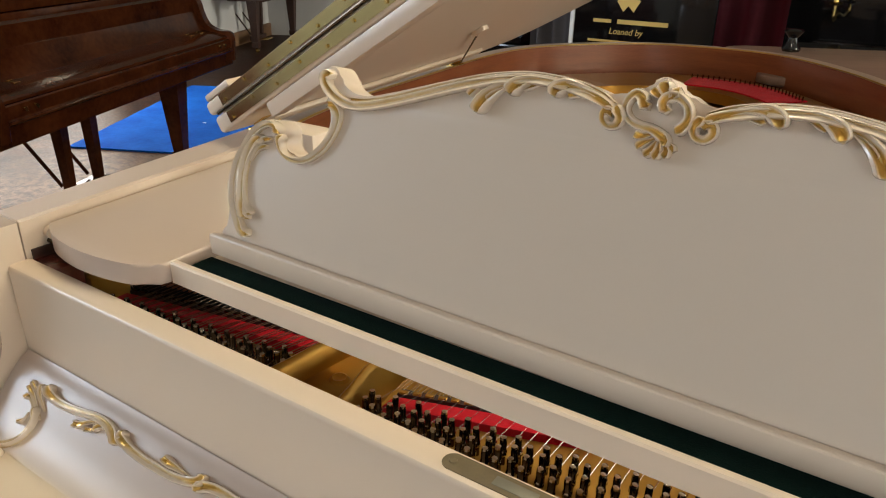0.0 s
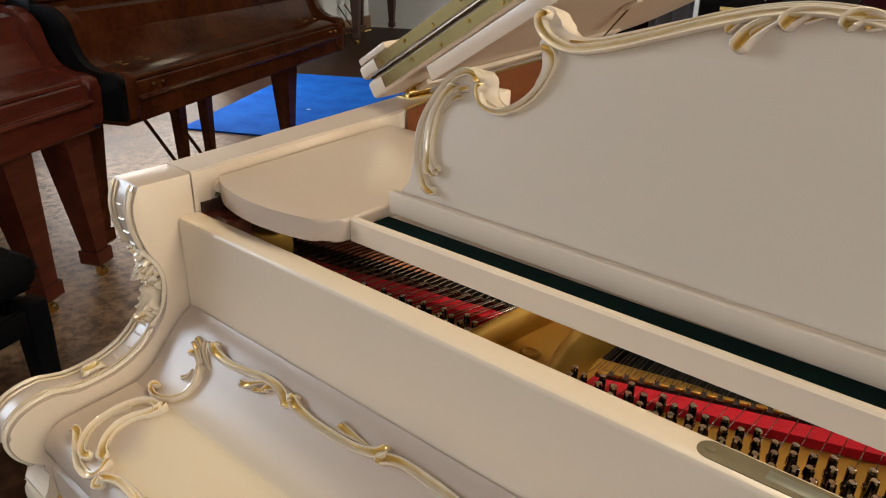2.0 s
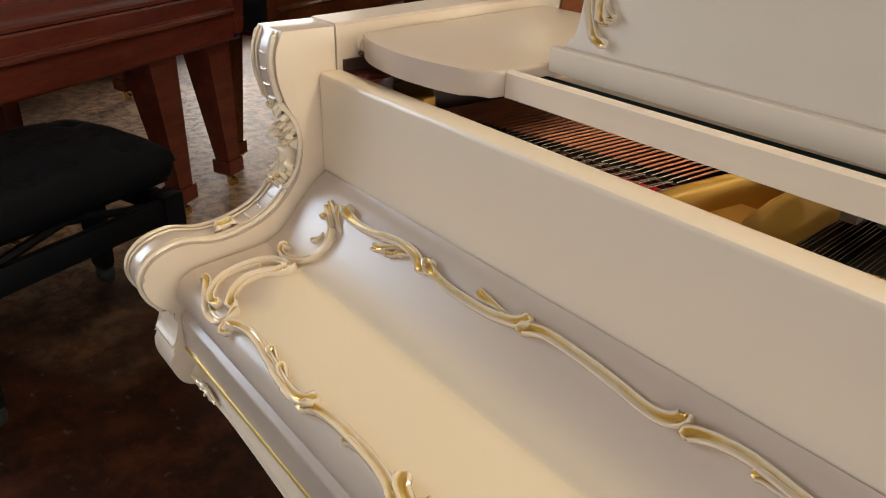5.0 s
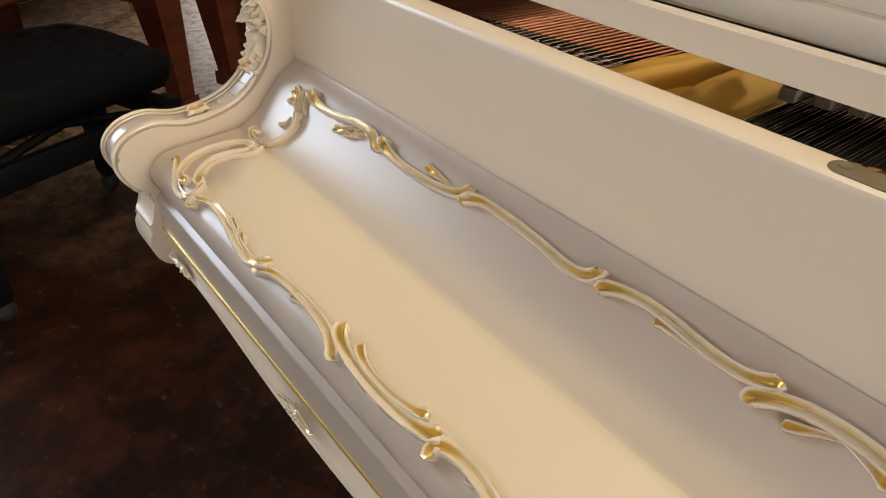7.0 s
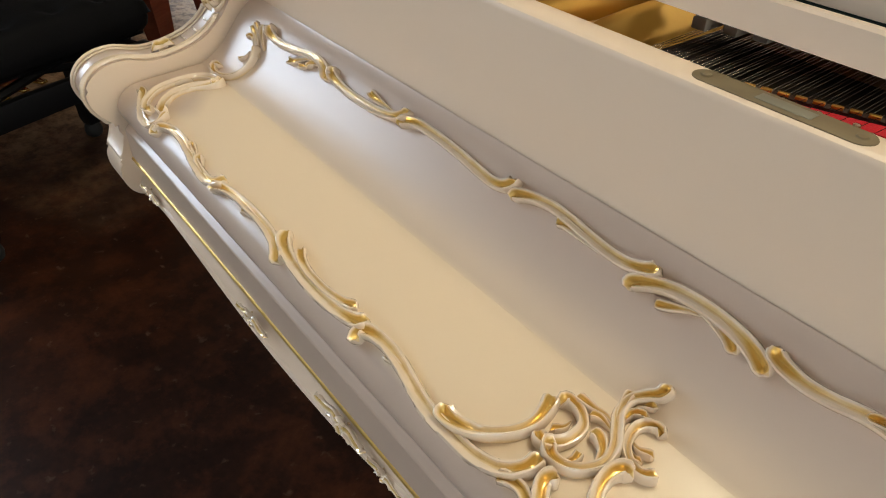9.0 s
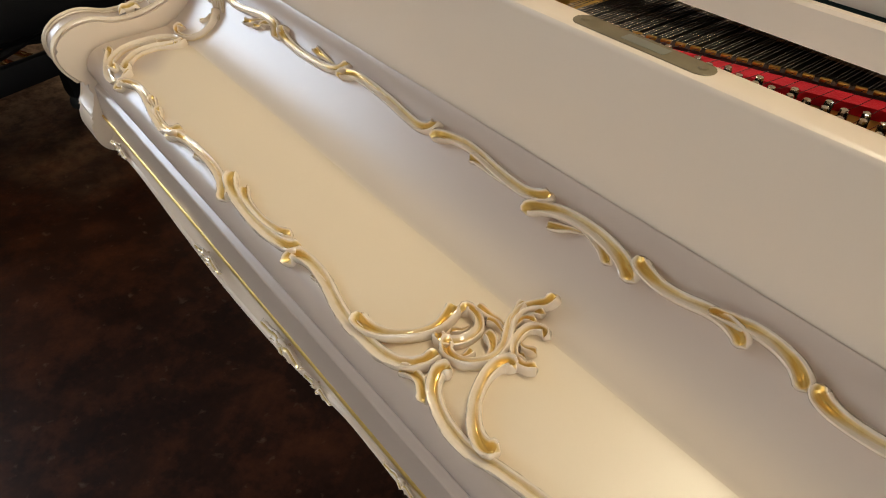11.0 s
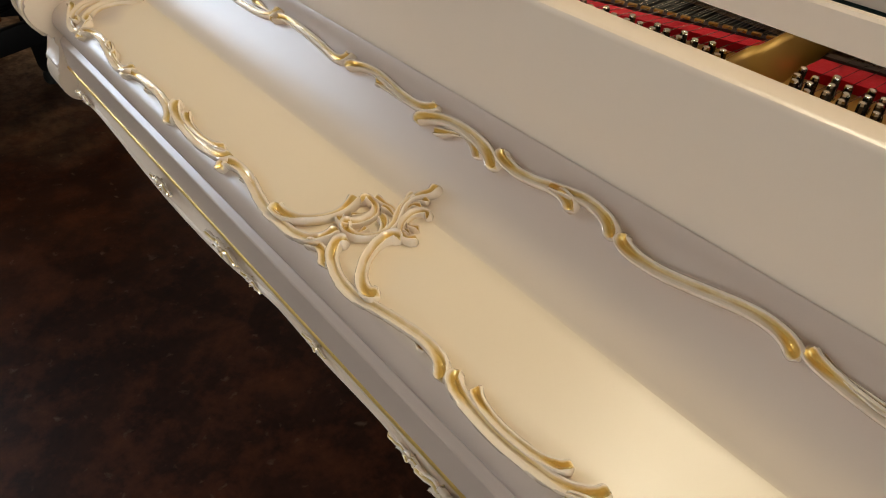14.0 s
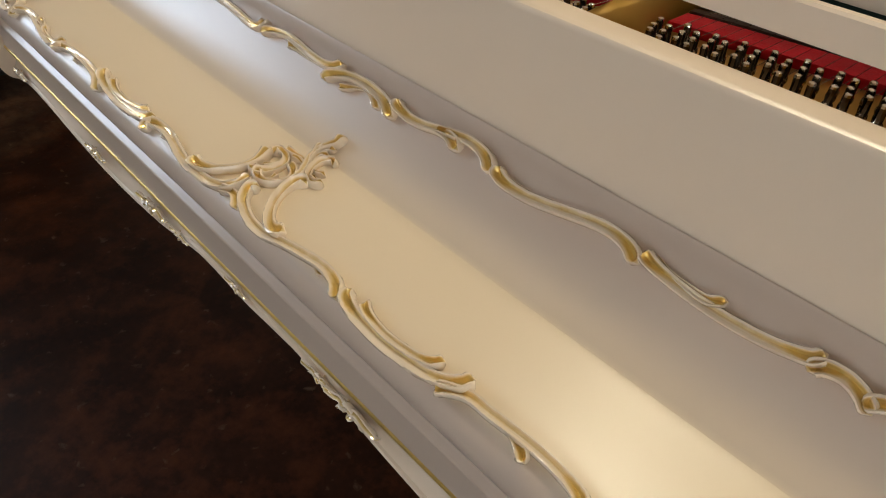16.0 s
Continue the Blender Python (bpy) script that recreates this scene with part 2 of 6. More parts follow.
sky_glow = glow("bright_overcast_sky", (0.75, 0.87, 1.0), 3.0)


# ---- building helpers ----
def thing(name, label, category, m=None, group="", kind=""):
    ob = new(name)
    ob.empty_display_size = 0.1
    if m is not None:
        ob.matrix_world = m
    return tagged(ob, label, category, group, kind)


def mesh_of(name, bm, mat, smooth=40):
    bmesh.ops.recalc_face_normals(bm, faces=bm.faces)
    me = bpy.data.meshes.new(name)
    bm.to_mesh(me)
    bm.free()
    me.materials.append(mat)
    if smooth:
        me.shade_smooth()
        me.set_sharp_from_angle(angle=radians(smooth))
    return me


def part(name, bm, mat, parent=None, label="", smooth=40, m=None):
    ob = new(name, mesh_of(name, bm, mat, smooth))
    ob.parent = parent
    if m is not None:
        ob.matrix_basis = m
    return tagged(ob, label) if label else ob


def second_finish(ob, mat, test):
    """Gives the faces that pass the test another finish."""
    ob.data.materials.append(mat)
    for face in ob.data.polygons:
        if test(face.normal, face.center):
            face.material_index = 1
    return ob


def box(x0, x1, y0, y1, z0, z1, bevel=0.0, segments=2, bm=None):
    bm, own = (bm, False) if bm else (bmesh.new(), True)
    made = bmesh.ops.create_cube(bm, size=1)["verts"]
    for v in made:
        v.co = Vector((x0 if v.co.x < 0 else x1, y0 if v.co.y < 0 else y1, z0 if v.co.z < 0 else z1))
    if bevel and own:
        bmesh.ops.bevel(bm, geom=list(bm.edges), offset=bevel, segments=segments, affect="EDGES", profile=0.5)
    return bm


def curve(points, step=0.004, closed=False):
    """A smooth line through the points (any dimension), about step apart."""
    p = np.array(points, float)
    n = len(p)
    if n == 2:
        k = max(int(np.linalg.norm(p[1] - p[0]) / step), 2)
        return np.linspace(p[0], p[1], k + 1)
    out = []
    for i in range(n if closed else n - 1):
        if closed:
            a, b, c, d = (p[(i + j) % n] for j in (-1, 0, 1, 2))
        else:
            b, c = p[i], p[i + 1]
            a = p[i - 1] if i else 2 * b - c
            d = p[i + 2] if i + 2 < n else 2 * c - b
        k = max(int(np.linalg.norm(c - b) / step), 2)
        t = np.linspace(0, 1, k, endpoint=False)[:, None]
        out.append(0.5 * (2 * b + (c - a) * t + (2 * a - 5 * b + 4 * c - d) * t**2 + (3 * b - a - 3 * c + d) * t**3))
    line = np.concatenate(out)
    return line if closed else np.vstack([line, p[-1]])


def strip(rows, closed_u=False, closed_v=False, bm=None):
    """A sheet through rows of points."""
    bm = bm or bmesh.new()
    vs = [[bm.verts.new(p) for p in row] for row in rows]
    nu, nv = len(vs), len(vs[0])
    for i in range(nu if closed_u else nu - 1):
        for j in range(nv if closed_v else nv - 1):
            a, b, c, d = vs[i][j], vs[(i + 1) % nu][j], vs[(i + 1) % nu][(j + 1) % nv], vs[i][(j + 1) % nv]
            bm.faces.new((a, b, c, d))
    return bm


def prism(outline, place, depth, bevel=0.0, segments=2):
    """A slab with the outline (2D), place(a, b, d) giving its points at depth 0 and depth."""
    bm = bmesh.new()
    front = [bm.verts.new(place(a, b, 0)) for a, b in outline]
    back = [bm.verts.new(place(a, b, depth)) for a, b in outline]
    n = len(front)
    f = bm.faces.new(front)
    bm.faces.new(back[::-1])
    for i in range(n):
        bm.faces.new((front[i], back[i], back[(i + 1) % n], front[(i + 1) % n]))
    if bevel:
        rims = [e for e in bm.edges if len(e.link_faces) == 2 and any(len(q.verts) == n for q in e.link_faces)]
        bmesh.ops.bevel(bm, geom=rims, offset=bevel, segments=segments, affect="EDGES", profile=0.5)
    return bm


def extrude_x(profile, x0, x1, cuts=1, cap=True):
    """A closed or open (y, z) profile drawn along x."""
    rows = [[(x, y, z) for y, z in profile] for x in np.linspace(x0, x1, cuts + 1)]
    bm = strip(rows, closed_v=cap)
    if cap:
        bm.verts.ensure_lookup_table()
        n = len(profile)
        bm.faces.new([bm.verts[i] for i in range(n)])
        bm.faces.new([bm.verts[cuts * n + i] for i in range(n - 1, -1, -1)])
    return bm


def tube(points, radius, sides=6, bm=None, taper=None):
    """A round bar along points."""
    p = [Vector(q) for q in points]
    rows = []
    for i, q in enumerate(p):
        d = (p[min(i + 1, len(p) - 1)] - p[max(i - 1, 0)]).normalized()
        s = d.cross(Vector((0, 0, 1)) if abs(d.z) < 0.95 else Vector((0, 1, 0))).normalized()
        u = s.cross(d)
        r = radius if taper is None else radius * taper(i / (len(p) - 1))
        rows.append([q + r * (math.cos(a) * s + math.sin(a) * u) for a in (2 * math.pi * k / sides for k in range(sides))])
    bm = bm or bmesh.new()
    vs = [[bm.verts.new(c) for c in row] for row in rows]
    for i in range(len(vs) - 1):
        for k in range(sides):
            bm.faces.new((vs[i][k], vs[i + 1][k], vs[i + 1][(k + 1) % sides], vs[i][(k + 1) % sides]))
    bm.faces.new(vs[0][::-1])
    bm.faces.new(vs[-1])
    return bm


def lathe(profile, sides=16, centre=(0, 0, 0), bm=None):
    """A turned body from (radius, z)."""
    bm = bm or bmesh.new()
    c = Vector(centre)
    rows = [[c + Vector((r * math.cos(2 * math.pi * k / sides), r * math.sin(2 * math.pi * k / sides), z)) for k in range(sides)] for r, z in profile]
    vs = [[bm.verts.new(q) for q in row] for row in rows]
    for i in range(len(vs) - 1):
        for k in range(sides):
            bm.faces.new((vs[i][k], vs[i][(k + 1) % sides], vs[i + 1][(k + 1) % sides], vs[i + 1][k]))
    bm.faces.new(vs[0][::-1])
    bm.faces.new(vs[-1])
    return bm


class Drawn:
    """A surface drawn along x from a (y, z) profile: u is x, v the way along the profile. out: which side is outside."""

    def __init__(self, profile, out=1):
        self.p = np.array(profile, float)
        self.s = np.r_[0, np.cumsum(np.hypot(*np.diff(self.p, axis=0).T))]
        self.out = out

    def __call__(self, u, v):
        i = int(np.clip(np.searchsorted(self.s, v) - 1, 0, len(self.p) - 2))
        d = (self.p[i + 1] - self.p[i]) / (self.s[i + 1] - self.s[i])
        q = self.p[i] + d * (v - self.s[i])
        near = max(i - 1, 0), min(i + 2, len(self.p) - 1)
        t = self.p[near[1]] - self.p[near[0]]
        t = t / np.linalg.norm(t)
        return Vector((u, *q)), Vector((0, -t[1] * self.out, t[0] * self.out))


class Flat:
    """A plane with an origin and two directions."""

    def __init__(self, origin, a, b):
        self.o, self.a, self.b = Vector(origin), Vector(a).normalized(), Vector(b).normalized()
        self.n = self.a.cross(self.b)

    def __call__(self, u, v):
        return self.o + self.a * u + self.b * v, self.n


SECTION = [(-0.55, -0.15), (-1.0, 0.42), (-0.86, 0.86), (-0.66, 1.0), (-0.50, 0.93), (-0.30, 0.66), (-0.02, 0.46), (0.28, 0.38), (0.52, 0.44), (0.70, 0.60), (0.84, 0.58), (1.0, 0.30), (0.55, -0.15)]
BODY = [-0.15, 0.36, 0.66, 0.88, 0.97, 1.0, 0.90, 0.72, 0.58, 0.48, 0.42, 0.28, -0.15]
GILT = [0.05, 0.08, 0.12, 0.2, 0.35, 0.75, 0.95, 0.95, 0.8, 0.45, 0.25, 0.1, 0.05]



def curl(line, side, radius, turn, at_end=True):
    """Carries a line (2D) on into a spiral."""
    p = line if at_end else line[::-1]
    d = p[-1] - p[-3]
    head, q, out = math.atan2(d[1], d[0]), p[-1].copy(), []
    n = max(int(turn / 14), 4)
    for k in range(n):
        r = radius * (1 - 0.68 * k / n)
        a = math.radians(turn) / n
        head += side * a
        q = q + r * a * np.array([math.cos(head), math.sin(head)])
        out.append(q.copy())
    p = np.vstack([p, out])
    return p if at_end else p[::-1]


def stroke(bm, surface, points, w=0.0055, h=0.006, start=0.0, end=0.0, ends=(0.85, 0.85), radius=0.0034, turn=190, flip=False, gild=1.0, lift=0.0, belly=0.0, step=0.0022, even=0.28):
    """One carved, fluted scroll on a surface. start, end: 1 curls that end on with its bend, -1 against it, 0 leaves it; ends: its width there."""
    line = curve(points, step)
    n = max(len(line) // 3, 4)
    if end:
        bend = np.cross(line[-1 - n // 2] - line[-1 - n + 1], line[-1] - line[-1 - n // 2])
        line = curl(line, end * (1 if bend >= 0 else -1), radius, turn)
    if start:
        bend = np.cross(line[n // 2] - line[n - 1], line[0] - line[n // 2])
        line = curl(line, start * (1 if bend >= 0 else -1), radius, turn, False)
    d = np.gradient(line, axis=0)
    d /= np.linalg.norm(d, axis=1)[:, None] + 1e-12
    side = np.stack([-d[:, 1], d[:, 0]], 1)
    along = np.r_[0, np.cumsum(np.linalg.norm(np.diff(line, axis=0), axis=1))]
    total = along[-1]
    gilt = bm.verts.layers.float.get("gilt") or bm.verts.layers.float.new("gilt")
    coil = radius * math.radians(turn) * 0.66
    rows = []
    middle = line[len(line) // 2]
    if np.cross(middle - line[0], line[-1] - middle) < 0:
        flip = not flip
    order = SECTION if not flip else [(-a, b) for a, b in SECTION[::-1]]
    plain = BODY if not flip else BODY[::-1]
    shine = GILT if not flip else GILT[::-1]
    for i in range(len(line)):
        u = along[i] / total
        width = w * (ends[0] + (1 - ends[0]) * min(1, u / 0.35)) if u < 0.35 else w * (ends[1] + (1 - ends[1]) * min(1, (1 - u) / 0.35))
        width *= 1 + belly * math.sin(math.pi * u)
        if end and total - along[i] < coil:
            width *= 0.50 + 0.50 * (total - along[i]) / coil
        if start and along[i] < coil:
            width *= 0.50 + 0.50 * along[i] / coil
        near = min(along[i], total - along[i])
        tip = math.sqrt(max(0.0, 1 - (1 - min(near / (1.5 * w), 1)) ** 2))
        bulb = math.exp(-((near - 1.2 * w) / (1.6 * w)) ** 2)
        width *= max(tip, 0.12) * (1 + 0.08 * bulb)
        fluted = max(0.0, 1 - near / (10 * w)) ** 0.7
        fluted = max(fluted, even * min(1.0, near / (2 * w)))
        height = h * (0.80 + 0.20 * math.sin(math.pi * u)) * (0.40 + 0.60 * tip) * (1 + 0.45 * bulb)
        lip = max(0.0, 1 - abs(near - 0.7 * w) / (0.9 * w))
        row = []
        for (c, k), g, body in zip(order, shine, plain):
            uv = line[i] + side[i] * c * width
            pos, nor = surface(uv[0], uv[1])
            k = body + (k - body) * (0.25 + 0.75 * fluted)
            k += (1.02 * math.sqrt(max(0.0, 1 - c * c)) - k) * lip if 0.1 < abs(k) and abs(c) < 0.99 else 0.0
            v = bm.verts.new(pos + nor * (k * height + lift))
            v[gilt] = min(1.0, g * (0.10 + 0.90 * fluted) * gild * (1 - 0.5 * lip))
            row.append(v)
        rows.append(row)
    for i in range(len(rows) - 1):
        for j in range(len(order) - 1):
            bm.faces.new((rows[i][j], rows[i + 1][j], rows[i + 1][j + 1], rows[i][j + 1]))
    bm.faces.new(rows[0][::-1])
    bm.faces.new(rows[-1])
    for curled, tip in ((start, line[0]), (end, line[-1])):
        if curled and turn > 130:
            bead(bm, surface, tip[0], tip[1], 0.48 * w, 1.0 * h / w, 0.45)
    return bm


def bead(bm, surface, u, v, r, h=0.8, g=0.3):
    """A carved berry or scroll eye."""
    gilt = bm.verts.layers.float.get("gilt") or bm.verts.layers.float.new("gilt")
    made = bmesh.ops.create_uvsphere(bm, u_segments=10, v_segments=6, radius=r)["verts"]
    pos, nor = surface(u, v)
    for q in made:
        q.co = q.co + pos + nor * r * h
        q[gilt] = g
    return bm


# ---- the showroom ----
HEIGHT, A0, A1, N1 = 3.0, SOUTH_A, 9.0, EAST_N


def room_slab(name, a0, a1, n0, n1, z0, z1, mat, label, category, bevel=0.0):
    bm = box(a0, a1, n0, n1, z0, z1, bevel)
    for v in bm.verts:
        v.co = room(v.co.x, v.co.y, v.co.z)
    ob = part(name, bm, mat, None, "", 30)
    return tagged(ob, label, category, kind="structure")


room_slab("floor", A0, A1, WALL_N, N1, -0.12, 0.0, concrete, "brown stained and sealed concrete floor", "floor")
room_slab("ceiling", A0, A1, WALL_N, N1, HEIGHT, HEIGHT + 0.1, ceiling_paint, "plain buff painted ceiling", "ceiling")
room_slab("wall_north", A1, A1 + 0.15, WALL_N, N1, 0, HEIGHT, wall_paint, "pale grey painted wall", "wall")


# the two long walls, with their openings
def window_wall(name, n0, n1, openings):
    bm = bmesh.new()
    at = A0
    for a, w, sill, head, watts in openings:
        box(at, a - w / 2, n0, n1, 0, HEIGHT, bm=bm)
        box(a - w / 2, a + w / 2, n0, n1, 0, sill, bm=bm)
        box(a - w / 2, a + w / 2, n0, n1, head, HEIGHT, bm=bm)
        at = a + w / 2
    box(at, A1, n0, n1, 0, HEIGHT, bm=bm)
    for v in bm.verts:
        v.co = room(v.co.x, v.co.y, v.co.z)
    tagged(part(name, bm, wall_paint, None, "", 30), "pale grey painted wall with window openings", "wall", kind="structure")


def end_wall():
    n, w, sill, head, watts = SOUTH
    bm = bmesh.new()
    for n0, n1, z0, z1 in ((WALL_N, n - w / 2, 0, HEIGHT), (n + w / 2, N1, 0, HEIGHT), (n - w / 2, n + w / 2, 0, sill), (n - w / 2, n + w / 2, head, HEIGHT)):
        box(A0 - 0.2, A0, n0, n1, z0, z1, bm=bm)
    frame_bm, pane, board = bmesh.new(), box(A0 - 0.20, A0 - 0.19, n - w / 2, n + w / 2, sill, head), box(A0 - 0.06, A0 + 0.05, n - w / 2 - 0.04, n + w / 2 + 0.04, sill - 0.035, sill - 0.003)
    for n0, n1, z0, z1 in ((-w / 2, -w / 2 + 0.06, sill, head), (w / 2 - 0.06, w / 2, sill, head), (-0.6, -0.54, sill, head), (0.54, 0.6, sill, head), (-w / 2, w / 2, sill, sill + 0.06), (-w / 2, w / 2, head - 0.06, head)):
        box(A0 - 0.12, A0 - 0.06, n + n0, n + n1, z0, z1, bm=frame_bm)
    for b in (bm, frame_bm, pane, board):
        for v in b.verts:
            v.co = room(v.co.x, v.co.y, v.co.z)
    tagged(part("wall_south", bm, wall_paint, None, "", 30), "pale grey painted wall with an opening for an added fill window", "wall", kind="structure")
    win = thing("window_5", "wide white-framed window added out of view for fill light", "window", kind="structure")
    part("window_frame", frame_bm, ceiling_paint, win, "", 30)
    part("pane", pane, sky_glow, win, "", 30)
    part("window_sill", board, ceiling_paint, win, "", 30)


end_wall()
window_wall("wall_west", WALL_N - 0.2, WALL_N, WINDOWS)
window_wall("wall_east", EAST_N, EAST_N + 0.2, EAST)
room_slab("baseboard", A0, A1, WALL_N + 0.002, WALL_N + 0.03, 0, 0.16, oak, "brown timber baseboard along the wall", "baseboard", 0.004)

for k, (a, w, sill_z, head, watts) in enumerate(WINDOWS + EAST):
    n, s = (WALL_N, -1) if k < len(WINDOWS) else (EAST_N, 1)
    win = thing(f"window_{k + 1}", "white-framed window with bright daylight behind, those on the east wall added for fill", "window", kind="structure")
    frame_bm = bmesh.new()
    for a0, a1, z0, z1 in ((-w / 2, -w / 2 + 0.06, sill_z, head), (w / 2 - 0.06, w / 2, sill_z, head), (-0.03, 0.03, sill_z, head), (-w / 2, w / 2, sill_z, sill_z + 0.06), (-w / 2, w / 2, head - 0.06, head)):
        box(a + a0, a + a1, n + 0.06 * s, n + 0.12 * s, z0, z1, bm=frame_bm)
    pane = box(a - w / 2, a + w / 2, n + 0.19 * s, n + 0.20 * s, sill_z, head)
    sill = box(a - w / 2 - 0.04, a + w / 2 + 0.04, n - 0.05 * s, n + 0.055 * s, sill_z - 0.035, sill_z - 0.003)
    for nm, b, mt in (("window_frame", frame_bm, ceiling_paint), ("pane", pane, sky_glow), ("window_sill", sill, ceiling_paint)):
        for v in b.verts:
            v.co = room(v.co.x, v.co.y, v.co.z)
        part(nm, b, mt, win, "", 30)

for x, y, watts, wide in LAMPS:
    lamp = thing("ceiling_light", "square warm ceiling light, switched on; all but the first two added for fill", "ceiling light", pose(x, y, HEIGHT), "ceiling lights")
    h, g = wide / 2 + 0.05, wide / 2 + 0.02
    part("frame", prism([(-h, -h), (h, -h), (h, h), (-h, h)], lambda a, b, d: (a, b, -d), 0.025, 0.004), ceiling_paint, lamp)
    part("diffuser", box(-g, g, -g, g, -0.034, -0.026), lamp_glass, lamp, "glowing warm diffuser")


# ---- the white grand piano: x along the keyboard from its bass arm, y away from the player ----
WIDE, MID, ARM = 1.40, 0.70, 0.056
piano = thing("grand_piano", "cream and gold rococo grand piano with its lid open", "grand piano")

# rim: outer and inner line in plan, from the bass arm round the tail to the treble arm
OUTER = curve([(-0.056, 0.024), (-0.079, 0.2), (-0.112, 0.43), (-0.142, 0.6), (-0.170, 0.78), (-0.197, 1.0), (-0.228, 1.25), (-0.250, 1.45), (-0.244, 1.66), (-0.166, 1.85), (0.062, 2.075), (0.335, 2.128), (0.538, 2.065), (0.712, 1.875), (0.812, 1.715), (1.0, 1.42), (1.22, 1.12), (1.39, 0.85), (1.456, 0.55), (1.456, 0.024)], 0.03)
INNER = curve([(0.0, 0.024), (-0.010, 0.121), (-0.020, 0.224), (-0.035, 0.39), (-0.060, 0.5), (-0.104, 0.65), (-0.140, 0.82), (-0.156, 0.963), (-0.173, 1.125), (-0.190, 1.274), (-0.207, 1.43), (-0.200, 1.65), (-0.129, 1.824), (0.078, 2.034), (0.335, 2.086), (0.51, 2.027), (0.68, 1.847), (0.78, 1.69), (0.967, 1.395), (1.185, 1.095), (1.345, 0.83), (1.40, 0.53), (1.40, 0.024)], 0.03)
count = 170


def resampled(line, n):
    s = np.r_[0, np.cumsum(np.linalg.norm(np.diff(line, axis=0), axis=1))]
    return np.stack([np.interp(np.linspace(0, s[-1], n), s, line[:, k]) for k in range(2)], 1)


outer, inner = resampled(OUTER, count), resampled(INNER, count)
RIM_TOP = 0.979
rows = []
for o, i in zip(outer, inner):
    d = (i - o) / np.linalg.norm(i - o)
    e, f = o + d * 0.005, i - d * 0.003
    rows.append([(i[0], i[1], 0.93), (i[0], i[1], RIM_TOP - 0.003), (f[0], f[1], RIM_TOP), (e[0], e[1], RIM_TOP), (o[0], o[1], RIM_TOP - 0.006), (o[0], o[1], 0.70), (o[0], o[1], 0.62), (i[0], i[1], 0.62)])
rim_bm = strip(rows, closed_v=True)
rim_bm.verts.ensure_lookup_table()
rim_bm.faces.new([rim_bm.verts[k] for k in range(8)])
rim_bm.faces.new([rim_bm.verts[8 * (count - 1) + k] for k in range(8)])
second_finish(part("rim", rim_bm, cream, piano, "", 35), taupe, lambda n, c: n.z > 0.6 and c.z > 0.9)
back = [k for k in range(count) if inner[k][1] > 0.40]
rows = [[(inner[k][0] + (0.003 if inner[k][0] < 0.5 else -0.003), inner[k][1] - (0.003 if inner[k][1] > 1.4 else 0), z) for z in (0.79, 0.9765)] for k in back]
part("inner_rim_veneer", strip(rows), mahogany_veneer, piano, "reddish mahogany veneer inside the rim", 60)
# the rim's bright lit edge, painted as a thin gold line
part("rim_edge", tube([(inner[k][0], inner[k][1], RIM_TOP - 0.0005) for k in back], 0.0022, 6), gilt_paint, piano, "thin gold line standing in for the lit edge of the rim")
bottom = [(p[0], p[1]) for p in inner]
part("soundboard", prism(bottom, lambda a, b, d: (a, b, 0.785 - d), 0.015), spruce, piano, "varnished spruce soundboard")


# arms
ARM_FRONT = curve([(-0.040, 0.977), (-0.049, 0.955), (-0.049, 0.928), (-0.041, 0.900), (-0.029, 0.878), (-0.025, 0.852), (-0.034, 0.815), (-0.062, 0.784), (-0.096, 0.768), (-0.137, 0.763), (-0.172, 0.7705), (-0.199, 0.7655), (-0.216, 0.752), (-0.221, 0.735), (-0.214, 0.714), (-0.197, 0.695)], 0.004)
ARM_LOW = [(-0.1965, 0.6935), (-0.1935, 0.688), (-0.1925, 0.680), (-0.1930, 0.668), (-0.1955, 0.660), (-0.2005, 0.6555), (-0.2030, 0.6530), (-0.2030, 0.6490)] + [tuple(p) for p in curve([(-0.2000, 0.6485), (-0.2045, 0.642), (-0.2065, 0.632), (-0.2060, 0.620), (-0.2020, 0.608), (-0.1940, 0.598), (-0.1820, 0.592), (-0.165, 0.590)], 0.004)]
arm_surface = Drawn(ARM_FRONT, -1)
arm_outline = [tuple(p) for p in ARM_FRONT] + [tuple(p) for p in ARM_LOW] + [(-0.12, 0.60), (0.0232, 0.60), (0.0232, 0.977)]


